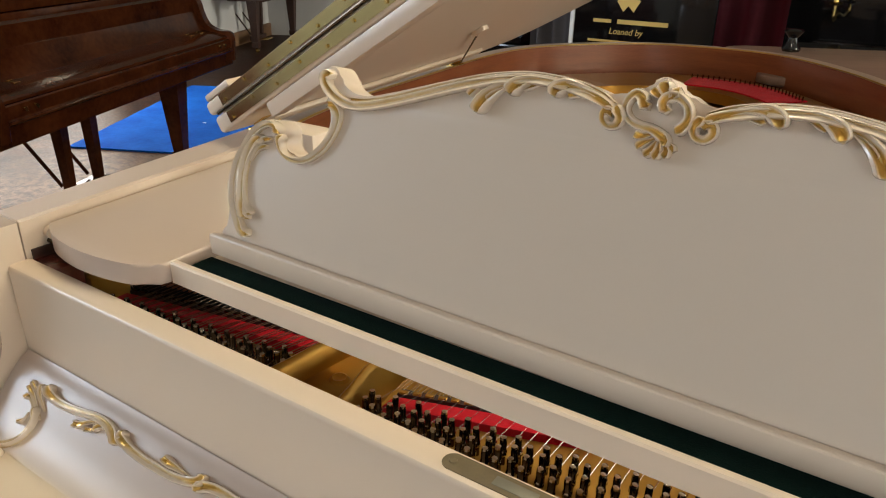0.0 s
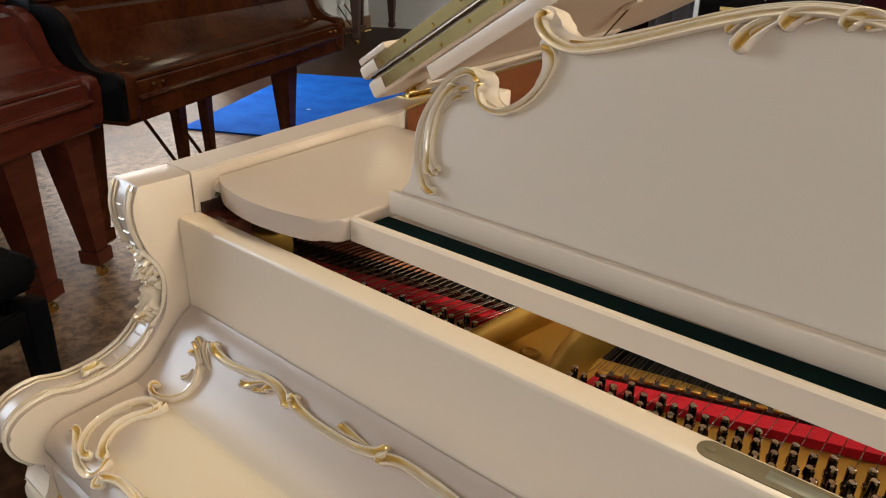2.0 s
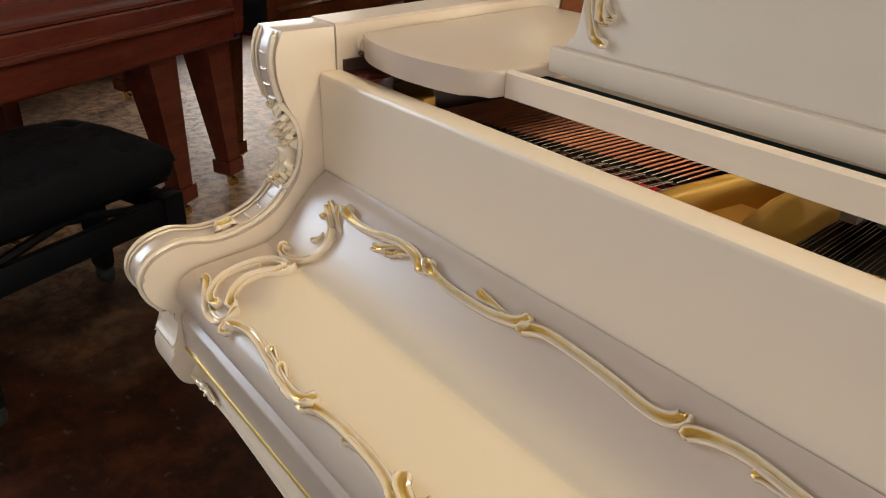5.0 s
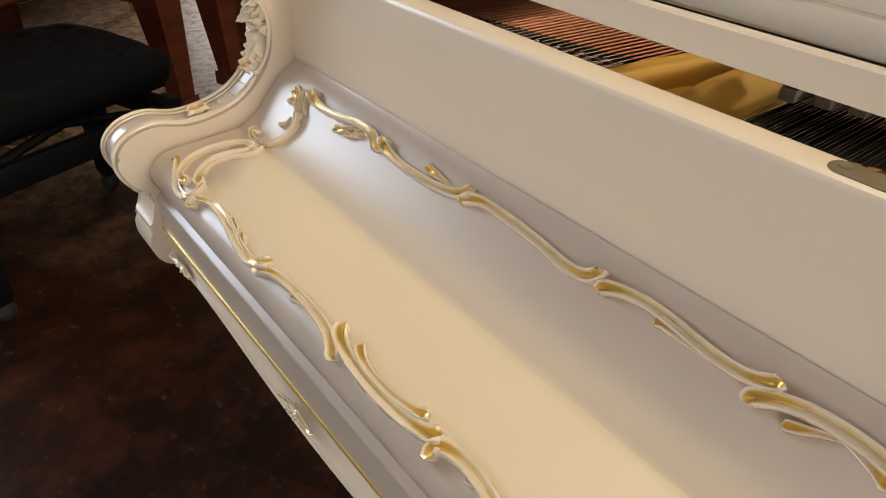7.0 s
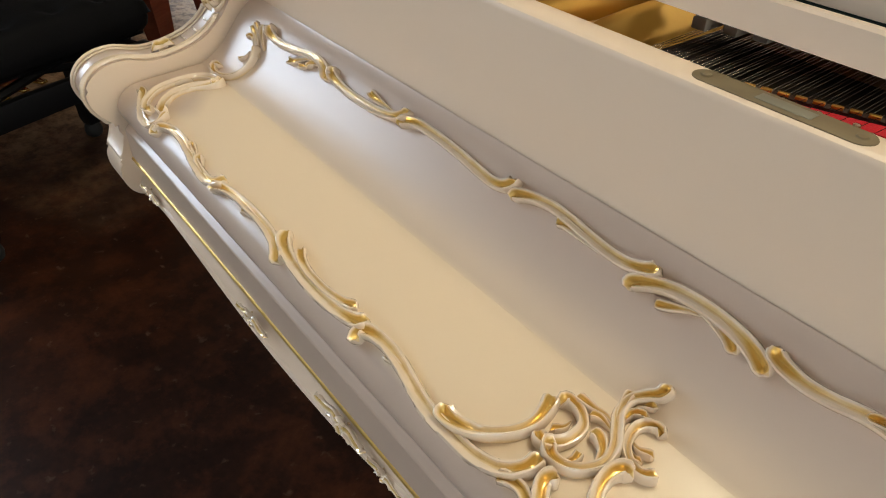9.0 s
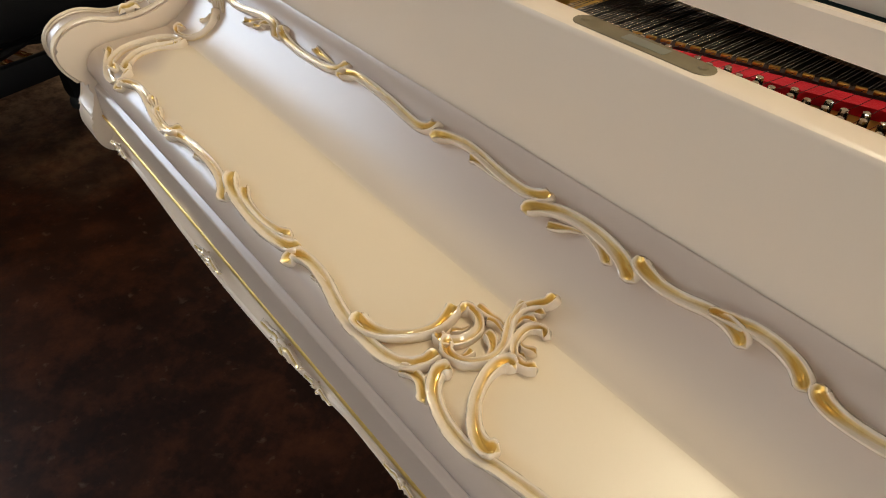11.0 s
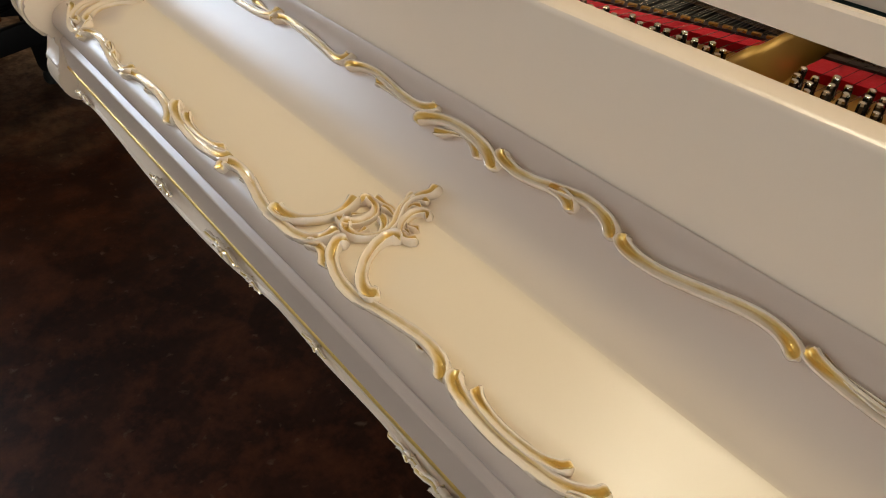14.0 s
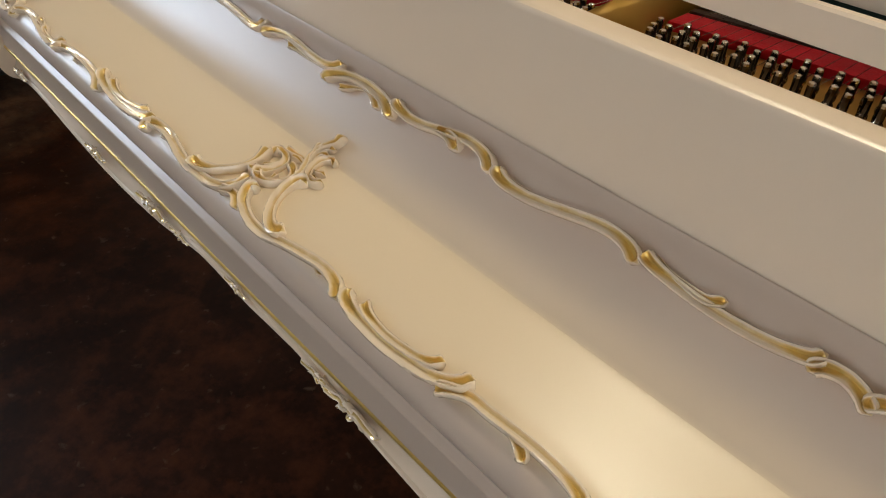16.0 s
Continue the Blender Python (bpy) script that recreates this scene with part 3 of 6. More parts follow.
def arm(x0, x1, sign):
    """One arm with its moulded and carved front. sign: 1 where the keyboard lies to its right."""
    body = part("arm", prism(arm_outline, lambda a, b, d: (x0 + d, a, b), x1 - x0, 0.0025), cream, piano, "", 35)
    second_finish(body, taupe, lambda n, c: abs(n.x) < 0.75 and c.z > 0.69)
    w = x1 - x0
    s_end = arm_surface.s[-1]
    for c, r, gild in ((0.10, 0.0034, 0.35), (0.24, 0.0022, 1.0), (0.70, 0.0022, 1.0), (0.86, 0.0040, 0.35)):
        for s0, s1 in ((0.002, 0.082), (0.190, s_end - 0.003)):
            bm = bmesh.new()
            stroke(bm, arm_surface, [(x0 + c * w, s) for s in np.linspace(s0, s1, 9)], w=r, h=r * 1.3, gild=gild, step=0.004, ends=(0.9, 0.9), even=0.9)
            part("moulding", bm, carving, body, "", 35)
    for s in [0.026 + 0.017 * k for k in range(4)] + [0.205 + 0.018 * k for k in range(4)]:
        bm = bmesh.new()
        stroke(bm, arm_surface, [(x0 + 0.33 * w, s), (x0 + 0.47 * w, s + 0.0004), (x0 + 0.61 * w, s)], w=0.0015, h=0.0020, gild=0.3, ends=(0.8, 0.8), step=0.002, even=1.0)
        part("gilt_flute", bm, carving, body)
    rosy = random.Random(9)
    centre_u, centre_v = x0 + 0.64 * w, 0.113
    bm = bmesh.new()
    bead(bm, arm_surface, centre_u, centre_v, 0.0062, 1.9, 0.25)
    rose = part("carved_rose", bm, carving, body, "carved rose with rubbed gilding", 40)
    for k in range(17):
        a, r = 2.4 * k, 0.0062 * math.sqrt(k)
        turn = a + rosy.uniform(0.9, 1.6)
        tilt = np.array([math.cos(turn), math.sin(turn)]) * 0.0082
        bow = np.array([-math.sin(turn), math.cos(turn)]) * 0.0044
        mid = np.array([min(centre_u + 0.80 * r * math.cos(a), x1 - 0.004), centre_v + 1.15 * r * math.sin(a)])
        bm = bmesh.new()
        stroke(bm, arm_surface, [tuple(mid - tilt), tuple(mid + bow), tuple(mid + tilt)], w=0.0048, h=0.0185 - 0.36 * r, gild=0.8, step=0.0014, even=0.45, lift=0.007 * max(0.0, 1 - r / 0.022), flip=k % 2 == 0)
        part("rose_petal", bm, carving, body, "", 40)
    for k in range(9):
        a = (k / 8 - 0.5) * 1.0
        far = 0.060 - 0.020 * abs(k / 8 - 0.5) * 2
        base_u = x0 + 0.60 * w
        bm = bmesh.new()
        stroke(bm, arm_surface, [(base_u + 0.0008 * (k - 4), 0.133), (base_u + 0.45 * far * math.sin(a * 0.7), 0.133 + 0.5 * far), (base_u + far * math.sin(a) * 0.8, 0.133 + far * math.cos(a))], w=0.0047, h=0.0180 - 0.009 * abs(k / 8 - 0.5), ends=(0.55, 1.0), gild=0.8, belly=0.2, flip=k % 2 == 0, even=0.55)
        part("acanthus_leaf", bm, carving, body, "", 40)
    for k in range(5):
        a = (k / 4 - 0.5) * 2.2
        bm = bmesh.new()
        stroke(bm, arm_surface, [(x0 + 0.52 * w, 0.097), (x0 + 0.52 * w + 0.010 * math.sin(a), 0.090), (x0 + 0.52 * w + 0.020 * math.sin(a), 0.088 - 0.010 * math.cos(a))], w=0.0032, h=0.007, ends=(0.6, 0.9), gild=0.95, even=0.5)
        part("acanthus_leaf", bm, carving, body, "", 40)
    bm = bmesh.new()
    stroke(bm, arm_surface, [(x0 + 0.88 * w, 0.080), (x0 + 0.95 * w, 0.105), (x0 + 0.93 * w, 0.14), (x0 + 0.82 * w, 0.186)], w=0.0042, h=0.006, gild=0.8, ends=(0.5, 0.7), start=1, end=1, radius=0.003, even=0.4)
    stroke(bm, arm_surface, [(x0 + 0.13 * w, 0.150), (x0 + 0.10 * w, 0.170), (x0 + 0.18 * w, 0.190)], w=0.0040, h=0.006, gild=0.8, ends=(0.5, 0.7), end=1, radius=0.003, even=0.4)
    part("carved_frame", bm, carving, body, "", 40)
    bm = bmesh.new()
    stroke(bm, arm_surface, [(x0 + 0.60 * w, 0.256), (x0 + 0.50 * w, 0.268), (x0 + 0.56 * w, 0.284)], w=0.0050, h=0.009, gild=1.0, even=1.0, ends=(0.5, 1.0))
    part("carved_leaf", bm, carving, body, "", 40)
    return body


arm(-ARM, -0.0005, 1)
arm(WIDE + 0.0005, WIDE + ARM, -1)

# front panel with the lock plate on its top edge
PANEL = [(0.0, 0.801), (0.0, 0.9240), (0.0006, 0.9266), (0.0020, 0.9284), (0.0042, 0.9294), (0.0068, 0.9297), (0.0255, 0.9297), (0.0275, 0.9290), (0.0288, 0.9270), (0.029, 0.801)]
panel = part("front_panel", extrude_x(PANEL, 0.001, WIDE - 0.001, 1), cream, piano, "", 25)
outline = [(0.048 * math.copysign(1, math.cos(a)) + 0.0095 * math.cos(a), 0.0095 * math.sin(a)) for a in (2 * math.pi * (k + 0.5) / 28 for k in range(28))]
lock = part("lock_plate", prism(outline, lambda a, b, d: (0.668 + a, 0.0155 + b, 0.9283 + d), 0.0022, 0.0005), aged_brass, panel, "oval brass lock plate with a slot", 30)
for x in (0.619, 0.717):
    part("screw", lathe([(0.0, 0.0), (0.0036, 0.0002), (0.0030, 0.0012), (0.0, 0.0016)], 12, (x, 0.0155, 0.9304)), aged_brass, lock)
part("keyhole_slot", box(0.655, 0.690, 0.0105, 0.0205, 0.9304, 0.9309, 0.0002), material("worn_nickel", (0.17, 0.155, 0.115), 0.5, 0.4), lock, "worn nickel bolt plate")

# fallboard
# cove behind, sharp crease, flat front, nose
COVE = [(-0.002, 0.8148), (-0.012, 0.8105), (-0.024, 0.8005), (-0.038, 0.7850), (-0.052, 0.7693), (-0.066, 0.7577), (-0.0775, 0.7511), (-0.0830, 0.7486)]
FRONT = [(-0.0830, 0.7486), (-0.105, 0.7468), (-0.16, 0.7435), (-0.175, 0.740), (-0.185, 0.733), (-0.1905, 0.723), (-0.1915, 0.714), (-0.188, 0.706), (-0.182, 0.7015)]
fall_line = np.vstack([curve(COVE, 0.003), curve(FRONT, 0.003)[1:]])
fall = Drawn([(0.0, 0.8155)] + [tuple(p) for p in fall_line[1:]], -1)
fall.crease = float(np.interp(0.0830, -fall.p[:, 0], fall.s))
closed = [(-0.0016, 0.8180), (-0.0030, 0.8164)] + [tuple(p) for p in fall_line[2:]] + [(-0.15, 0.7015), (-0.02, 0.72), (-0.0016, 0.79)]
board_bm = extrude_x(closed, 0.0042, WIDE - 0.0042, 160)
glaze_and_shade = board_bm.verts.layers.float.new("glaze_and_shade")
for v in board_bm.verts:
    s = float(np.interp(-v.co.y, -fall.p[:, 0], fall.s)) if v.co.z > 0.73 else 0.25
    x = min(v.co.x, WIDE - v.co.x)
    # shade behind the crease, painted with the border's taupe
    cove_shade = 0.5 * min(max((fall.crease - s) / 0.004, 0), 1) + 0.5 * min(max((0.092 - s) / 0.050, 0), 1)
    edge_in = max((s - 0.197) / 0.014, cove_shade, (0.085 + 0.05 * math.exp(-((s - 0.17) / 0.03) ** 2) - 0.035 * math.exp(-((s - 0.05) / 0.03) ** 2) - x) / 0.035)
    v[glaze_and_shade] = min(max(edge_in, 0.0), 1.0)
fallboard = part("fallboard", board_bm, glazed, piano, "closed cream fallboard, taupe-glazed border, shade painted in its hollow, applied carved scrolls", 15)


RIB_C = (-0.92, -1.0, -0.86, -0.62, -0.38, -0.15, 0.08, 0.30, 0.50, 0.68, 0.84, 0.96, 1.0, 0.92)
RIB_BODY = (-0.15, 0.34, 0.62, 0.64, 0.46, 0.36, 0.50, 0.78, 0.95, 1.0, 0.88, 0.60, 0.28, -0.15)
RIB_SCOOP = (-0.15, 0.45, 0.88, 0.98, 0.66, 0.32, 0.22, 0.32, 0.64, 0.98, 1.0, 0.75, 0.40, -0.15)
# groove gilding; the dark gold foot edges also paint in contact shade
RIB_BODY_GILT_SHADE = (0.55, 0.36, 0.14, 0.30, 0.48, 0.50, 0.36, 0.16, 0, 0, 0.05, 0.20, 0.38, 0.55)
RIB_SCOOP_GILT = (0, 0, 0.02, 0.12, 0.85, 1, 1, 0.92, 0.50, 0.10, 0, 0, 0, 0)


def ribbon(bm, surface, points, w, h, tips=(1.12, 1.12), leaf=False, flip=False, step=0.0018):
    """A carved band with a crest along one side; its ends open into gilded scoops. leaf: one that grows from nothing to its free end."""
    line = curve(points, step)
    d = np.gradient(line, axis=0)
    d /= np.linalg.norm(d, axis=1)[:, None] + 1e-12
    side = np.stack([-d[:, 1], d[:, 0]], 1)
    if (line[-1][0] < line[0][0]) != flip:
        side = -side
    along = np.r_[0, np.cumsum(np.linalg.norm(np.diff(line, axis=0), axis=1))]
    total = along[-1]
    gilt = bm.verts.layers.float.get("gilt") or bm.verts.layers.float.new("gilt")
    rows = []
    for p, q, s in zip(line, side, along):
        far = total - s
        e0 = 0.0 if leaf else math.exp(-((s / (2.8 * w)) ** 1.6))
        e1 = math.exp(-((far / ((3.6 if leaf else 2.8) * w)) ** 1.6))
        near = far if leaf else min(s, far)
        open_end, rich = max(e0, e1), math.exp(-((near / (3.9 * w)) ** 2))
        tip = math.sqrt(max(0.0, 1 - (1 - min(near / (0.95 * w), 1)) ** 2))
        closing = max(0.0, 1 - near / (0.85 * w))
        wide = w * (0.88 + (tips[0] - 0.88) * e0 + (tips[1] - 0.88) * e1) * max(tip, 0.12)
        tall = h * (0.80 + 0.32 * open_end) * (0.35 + 0.65 * tip)
        if leaf:
            grown = min(1.0, s / (0.65 * total))
            wide, tall = wide * (0.30 + 0.70 * grown), tall * (0.45 + 0.55 * grown)
        row = []
        for c, body, scoop, g0, g1 in zip(RIB_C, RIB_BODY, RIB_SCOOP, RIB_BODY_GILT_SHADE, RIB_SCOOP_GILT):
            k = body + (scoop - body) * open_end
            if k > 0:
                k += (math.sqrt(max(0.0, 1 - c * c * 0.96)) - k) * closing
            uv = p + q * c * wide
            pos, nor = surface(uv[0], uv[1])
            v = bm.verts.new(pos + nor * k * tall)
            v[gilt] = (g0 + (g1 - g0) * rich) * (1 - 0.6 * closing)
            row.append(v)
        rows.append(row)
    for r0, r1 in zip(rows, rows[1:]):
        for j in range(len(RIB_C) - 1):
            bm.faces.new((r0[j], r1[j], r1[j + 1], r0[j + 1]))
    bm.faces.new(rows[0][::-1])
    bm.faces.new(rows[-1])
    return bm


def scroll(points, w, leaf=False, **k):
    """One applied scroll or leaf on the fallboard."""
    bm = ribbon(bmesh.new(), fall, points, w, 0.0042 + (0.85 if leaf else 1.10) * w, leaf=leaf, **k)
    return part("leaf" if leaf else "scroll", bm, carving, fallboard, "", 50)


def mirrored(points):
    return [(WIDE - x, s) for x, s in points]


def fall_end(m):
    """The carved corner at one end of the fallboard."""
    scroll(m([(0.0434, 0.0949), (0.0368, 0.1006), (0.0447, 0.1080), (0.0646, 0.1045), (0.0804, 0.0931), (0.0875, 0.0771), (0.0881, 0.0611), (0.0834, 0.0492)]), 0.0052, tips=(0.8, 0.6))
    scroll(m([(0.0955, 0.0606), (0.0824, 0.0517), (0.0693, 0.0417), (0.0527, 0.0320)]), 0.0036, leaf=True)
    scroll(m([(0.0796, 0.0592), (0.0720, 0.0491), (0.0597, 0.0436), (0.0553, 0.0498)]), 0.003, leaf=True)
    scroll(m([(0.0974, 0.0501), (0.0831, 0.0408), (0.0757, 0.0312), (0.0742, 0.0247)]), 0.0036, leaf=True)
    scroll(m([(0.0705, 0.0604), (0.0704, 0.0686), (0.0638, 0.0765)]), 0.0024, leaf=True)
    scroll(m([(0.0831, 0.0443), (0.0678, 0.0345), (0.0534, 0.0274)]), 0.0026, leaf=True)
    scroll(m([(0.0865, 0.0210), (0.0949, 0.0296), (0.1193, 0.0330), (0.1499, 0.0305), (0.1788, 0.0261), (0.2013, 0.0262), (0.2198, 0.0313), (0.2305, 0.0378)]), 0.0058)
    scroll(m([(0.1917, 0.0274), (0.1749, 0.0337), (0.1613, 0.0417), (0.1509, 0.0432)]), 0.0042, leaf=True)
    scroll(m([(0.2152, 0.0328), (0.2007, 0.0302), (0.1900, 0.0332), (0.1888, 0.0401)]), 0.0036, leaf=True)
    scroll(m([(0.1902, 0.0344), (0.1818, 0.0394), (0.1724, 0.0425)]), 0.003, leaf=True)
    scroll(m([(0.0322, 0.1944), (0.0414, 0.1925), (0.0608, 0.2029), (0.0837, 0.2115), (0.1040, 0.2114), (0.1139, 0.2033), (0.1125, 0.1955), (0.1111, 0.1899)]), 0.0044)
    scroll(m([(0.0874, 0.2005), (0.0729, 0.2017), (0.0592, 0.1944), (0.0450, 0.1771), (0.0397, 0.1522), (0.0431, 0.1308), (0.0549, 0.1181), (0.0719, 0.1174), (0.0793, 0.1250)]), 0.0046)
    scroll(m([(0.1048, 0.1943), (0.0886, 0.1879), (0.0757, 0.1775), (0.0669, 0.1626), (0.0664, 0.1450), (0.0739, 0.1293), (0.0778, 0.1174), (0.0740, 0.1091)]), 0.0054)
    scroll(m([(0.0407, 0.1637), (0.0439, 0.1524), (0.0489, 0.1358)]), 0.003, leaf=True)
    scroll(m([(0.1299, 0.2109), (0.1210, 0.2098), (0.1279, 0.2031), (0.1466, 0.1983), (0.1704, 0.1982), (0.1949, 0.2014), (0.2151, 0.2045), (0.2341, 0.2067), (0.2529, 0.2069), (0.2666, 0.2021), (0.2721, 0.1954)]), 0.0056)
    scroll(m([(0.2137, 0.2036), (0.1997, 0.1983), (0.1886, 0.1958), (0.1865, 0.1911)]), 0.004, leaf=True)
    scroll(m([(0.2388, 0.2061), (0.2231, 0.2023), (0.2148, 0.1984), (0.2147, 0.1949)]), 0.0042, leaf=True)


fall_end(lambda p: p)
fall_end(mirrored)
# along the front edge
scroll([(0.2689, 0.2126), (0.2684, 0.2073), (0.2807, 0.2020), (0.3024, 0.1992), (0.3282, 0.1986), (0.3548, 0.1993), (0.3779, 0.2021), (0.3939, 0.2067), (0.4028, 0.2114)], 0.0054)
scroll([(0.3649, 0.1989), (0.3427, 0.2004), (0.3261, 0.2015), (0.3207, 0.2062)], 0.0036, leaf=True)
scroll([(0.3808, 0.1896), (0.3887, 0.1971), (0.4035, 0.2021), (0.4233, 0.2046), (0.4495, 0.2060), (0.4757, 0.2053), (0.4971, 0.2024), (0.5097, 0.1988), (0.5125, 0.1933)], 0.0058)
scroll([(0.4073, 0.1919), (0.4180, 0.1971), (0.4337, 0.2000), (0.4567, 0.2003), (0.4765, 0.1982), (0.4884, 0.1957), (0.4954, 0.1940)], 0.004)
scroll([(0.5211, 0.2083), (0.5158, 0.2057), (0.5205, 0.1995), (0.5407, 0.1971), (0.5630, 0.1997), (0.5835, 0.2037), (0.6026, 0.2064), (0.6251, 0.2065), (0.6464, 0.2056), (0.6649, 0.2003), (0.6755, 0.1906), (0.6768, 0.1777)], 0.006)
scroll([(0.5723, 0.2016), (0.5581, 0.2005), (0.5503, 0.2014), (0.5448, 0.2020)], 0.0032, leaf=True)
scroll([(0.6662, 0.2053), (0.6723, 0.2012), (0.6828, 0.1997), (0.6938, 0.2034), (0.6994, 0.2076)], 0.0044)
scroll([(0.6931, 0.1795), (0.6890, 0.1882), (0.6982, 0.1989), (0.7194, 0.2063), (0.7442, 0.2073), (0.7697, 0.2027), (0.7947, 0.1990), (0.8164, 0.1967), (0.8345, 0.1984), (0.8454, 0.2025), (0.8507, 0.2085)], 0.0056)
scroll([(0.7963, 0.2014), (0.8096, 0.1994), (0.8215, 0.2022)], 0.003, leaf=True)
scroll([(0.8539, 0.1951), (0.8574, 0.2018), (0.8702, 0.2061), (0.8889, 0.2081), (0.9093, 0.2087), (0.9299, 0.2073), (0.9489, 0.2054), (0.9646, 0.2013), (0.9774, 0.1953), (0.9817, 0.1868)], 0.0058)
scroll([(0.8712, 0.1963), (0.8829, 0.2009), (0.9031, 0.2032), (0.9219, 0.2024), (0.9382, 0.2002), (0.9513, 0.1959), (0.9562, 0.1909)], 0.0042)
scroll([(0.9642, 0.2085), (0.9718, 0.2038), (0.9881, 0.1981), (1.0085, 0.1974), (1.0321, 0.1959), (1.0508, 0.1955), (1.0703, 0.1967), (1.0843, 0.1994), (1.0950, 0.2050)], 0.0052)
scroll([(1.0168, 0.1979), (1.0288, 0.1988), (1.0390, 0.2018), (1.0459, 0.2060)], 0.0044, leaf=True)
# along the back
scroll([(0.2289, 0.0220), (0.2329, 0.0300), (0.2483, 0.0346), (0.2722, 0.0369), (0.2982, 0.0369), (0.3220, 0.0357), (0.3425, 0.0319), (0.3543, 0.0263), (0.3582, 0.0193)], 0.0056)
scroll([(0.3387, 0.0286), (0.3185, 0.0277), (0.3026, 0.0263), (0.2967, 0.0236)], 0.0044, leaf=True)
scroll([(0.3580, 0.0371), (0.3582, 0.0312), (0.3748, 0.0258), (0.4017, 0.0257), (0.4350, 0.0277), (0.4629, 0.0307), (0.4837, 0.0323), (0.4959, 0.0298), (0.5033, 0.0243), (0.5013, 0.0202)], 0.0058)
scroll([(0.5103, 0.0361), (0.5106, 0.0314), (0.5237, 0.0262), (0.5435, 0.0234), (0.5629, 0.0243), (0.5825, 0.0267), (0.6033, 0.0286), (0.6195, 0.0287), (0.6322, 0.0263), (0.6416, 0.0224), (0.6433, 0.0186)], 0.0056)
scroll([(0.6195, 0.0318), (0.6048, 0.0317), (0.5896, 0.0307), (0.5736, 0.0293), (0.5615, 0.0289), (0.5554, 0.0319)], 0.0044, leaf=True)
scroll([(0.6347, 0.0429), (0.6339, 0.0370), (0.6455, 0.0308), (0.6634, 0.0261), (0.6864, 0.0250), (0.7083, 0.0273), (0.7248, 0.0320), (0.7380, 0.0387)], 0.0064)
scroll([(0.6604, 0.0319), (0.6759, 0.0279), (0.6926, 0.0289), (0.7062, 0.0328), (0.7156, 0.0384)], 0.0048, leaf=True)
scroll([(0.6858, 0.0298), (0.6741, 0.0329), (0.6636, 0.0372), (0.6542, 0.0404)], 0.0038, leaf=True)
scroll([(0.7327, 0.0205), (0.7345, 0.0257), (0.7435, 0.0292), (0.7571, 0.0311), (0.7724, 0.0301), (0.7889, 0.0273), (0.8021, 0.0270), (0.8131, 0.0293), (0.8211, 0.0338)], 0.0058)
scroll([(0.7889, 0.0273), (0.8063, 0.0238), (0.8237, 0.0217), (0.8395, 0.0232), (0.8522, 0.0272), (0.8627, 0.0349)], 0.006, tips=(0.55, 1.15))
scroll([(0.8665, 0.0259), (0.8696, 0.0327), (0.8830, 0.0365), (0.9038, 0.0365), (0.9245, 0.0336), (0.9459, 0.0299), (0.9664, 0.0266), (0.9837, 0.0263), (0.9985, 0.0294), (1.0097, 0.0362)], 0.0062)
scroll([(1.0086, 0.0253), (1.0145, 0.0294), (1.0271, 0.0326), (1.0473, 0.0354), (1.0701, 0.0368), (1.0908, 0.0366), (1.1097, 0.0352), (1.1234, 0.0328), (1.1358, 0.0293), (1.1411, 0.0229)], 0.0058)
scroll([(1.0179, 0.0241), (1.0329, 0.0296), (1.0505, 0.0321), (1.0638, 0.0324), (1.0754, 0.0269)], 0.0042, leaf=True)
scroll([(1.1371, 0.0383), (1.1384, 0.0345), (1.1455, 0.0304), (1.1571, 0.0296), (1.1681, 0.0333), (1.1779, 0.0408)], 0.006)
# the asymmetric middle cartouche
scroll([(0.6090, 0.1955), (0.6116, 0.2005), (0.6240, 0.1998), (0.6389, 0.1935), (0.6509, 0.1794), (0.6551, 0.1645), (0.6524, 0.1508), (0.6474, 0.1405)], 0.006)
scroll([(0.6552, 0.1416), (0.6545, 0.1346), (0.6651, 0.1342), (0.6748, 0.1411), (0.6773, 0.1527), (0.6743, 0.1634), (0.6670, 0.1697), (0.6602, 0.1673)], 0.0048)
scroll([(0.6672, 0.1430), (0.6683, 0.1519), (0.6646, 0.1601)], 0.003, leaf=True)
scroll([(0.6752, 0.1641), (0.6721, 0.1679), (0.6791, 0.1732), (0.6903, 0.1706), (0.6982, 0.1626), (0.7022, 0.1509), (0.6987, 0.1378), (0.6894, 0.1250), (0.6830, 0.1160), (0.6814, 0.1038), (0.6867, 0.0945), (0.6940, 0.0870), (0.6957, 0.0779)], 0.0052)
scroll([(0.6773, 0.1668), (0.6838, 0.1692), (0.6890, 0.1645), (0.6876, 0.1567)], 0.0032, leaf=True)
scroll([(0.6989, 0.1575), (0.6954, 0.1463), (0.6878, 0.1405), (0.6810, 0.1408)], 0.0044, leaf=True)
scroll([(0.6898, 0.1264), (0.6786, 0.1234), (0.6683, 0.1264), (0.6560, 0.1280)], 0.0038, leaf=True)
scroll([(0.6895, 0.1294), (0.6791, 0.1283), (0.6713, 0.1322)], 0.0032, leaf=True)
scroll([(0.6884, 0.1235), (0.6821, 0.1152), (0.6792, 0.1036), (0.6792, 0.0967)], 0.0034, leaf=True)
scroll([(0.6889, 0.1228), (0.6885, 0.1103), (0.6973, 0.1034)], 0.004, leaf=True)
scroll([(0.6847, 0.1140), (0.6873, 0.1015), (0.6974, 0.0947)], 0.0038, leaf=True)
scroll([(0.7103, 0.1111), (0.7085, 0.1062), (0.7016, 0.1081), (0.6972, 0.1163), (0.7000, 0.1282), (0.7073, 0.1368), (0.7173, 0.1407), (0.7239, 0.1392), (0.7280, 0.1333)], 0.0042)
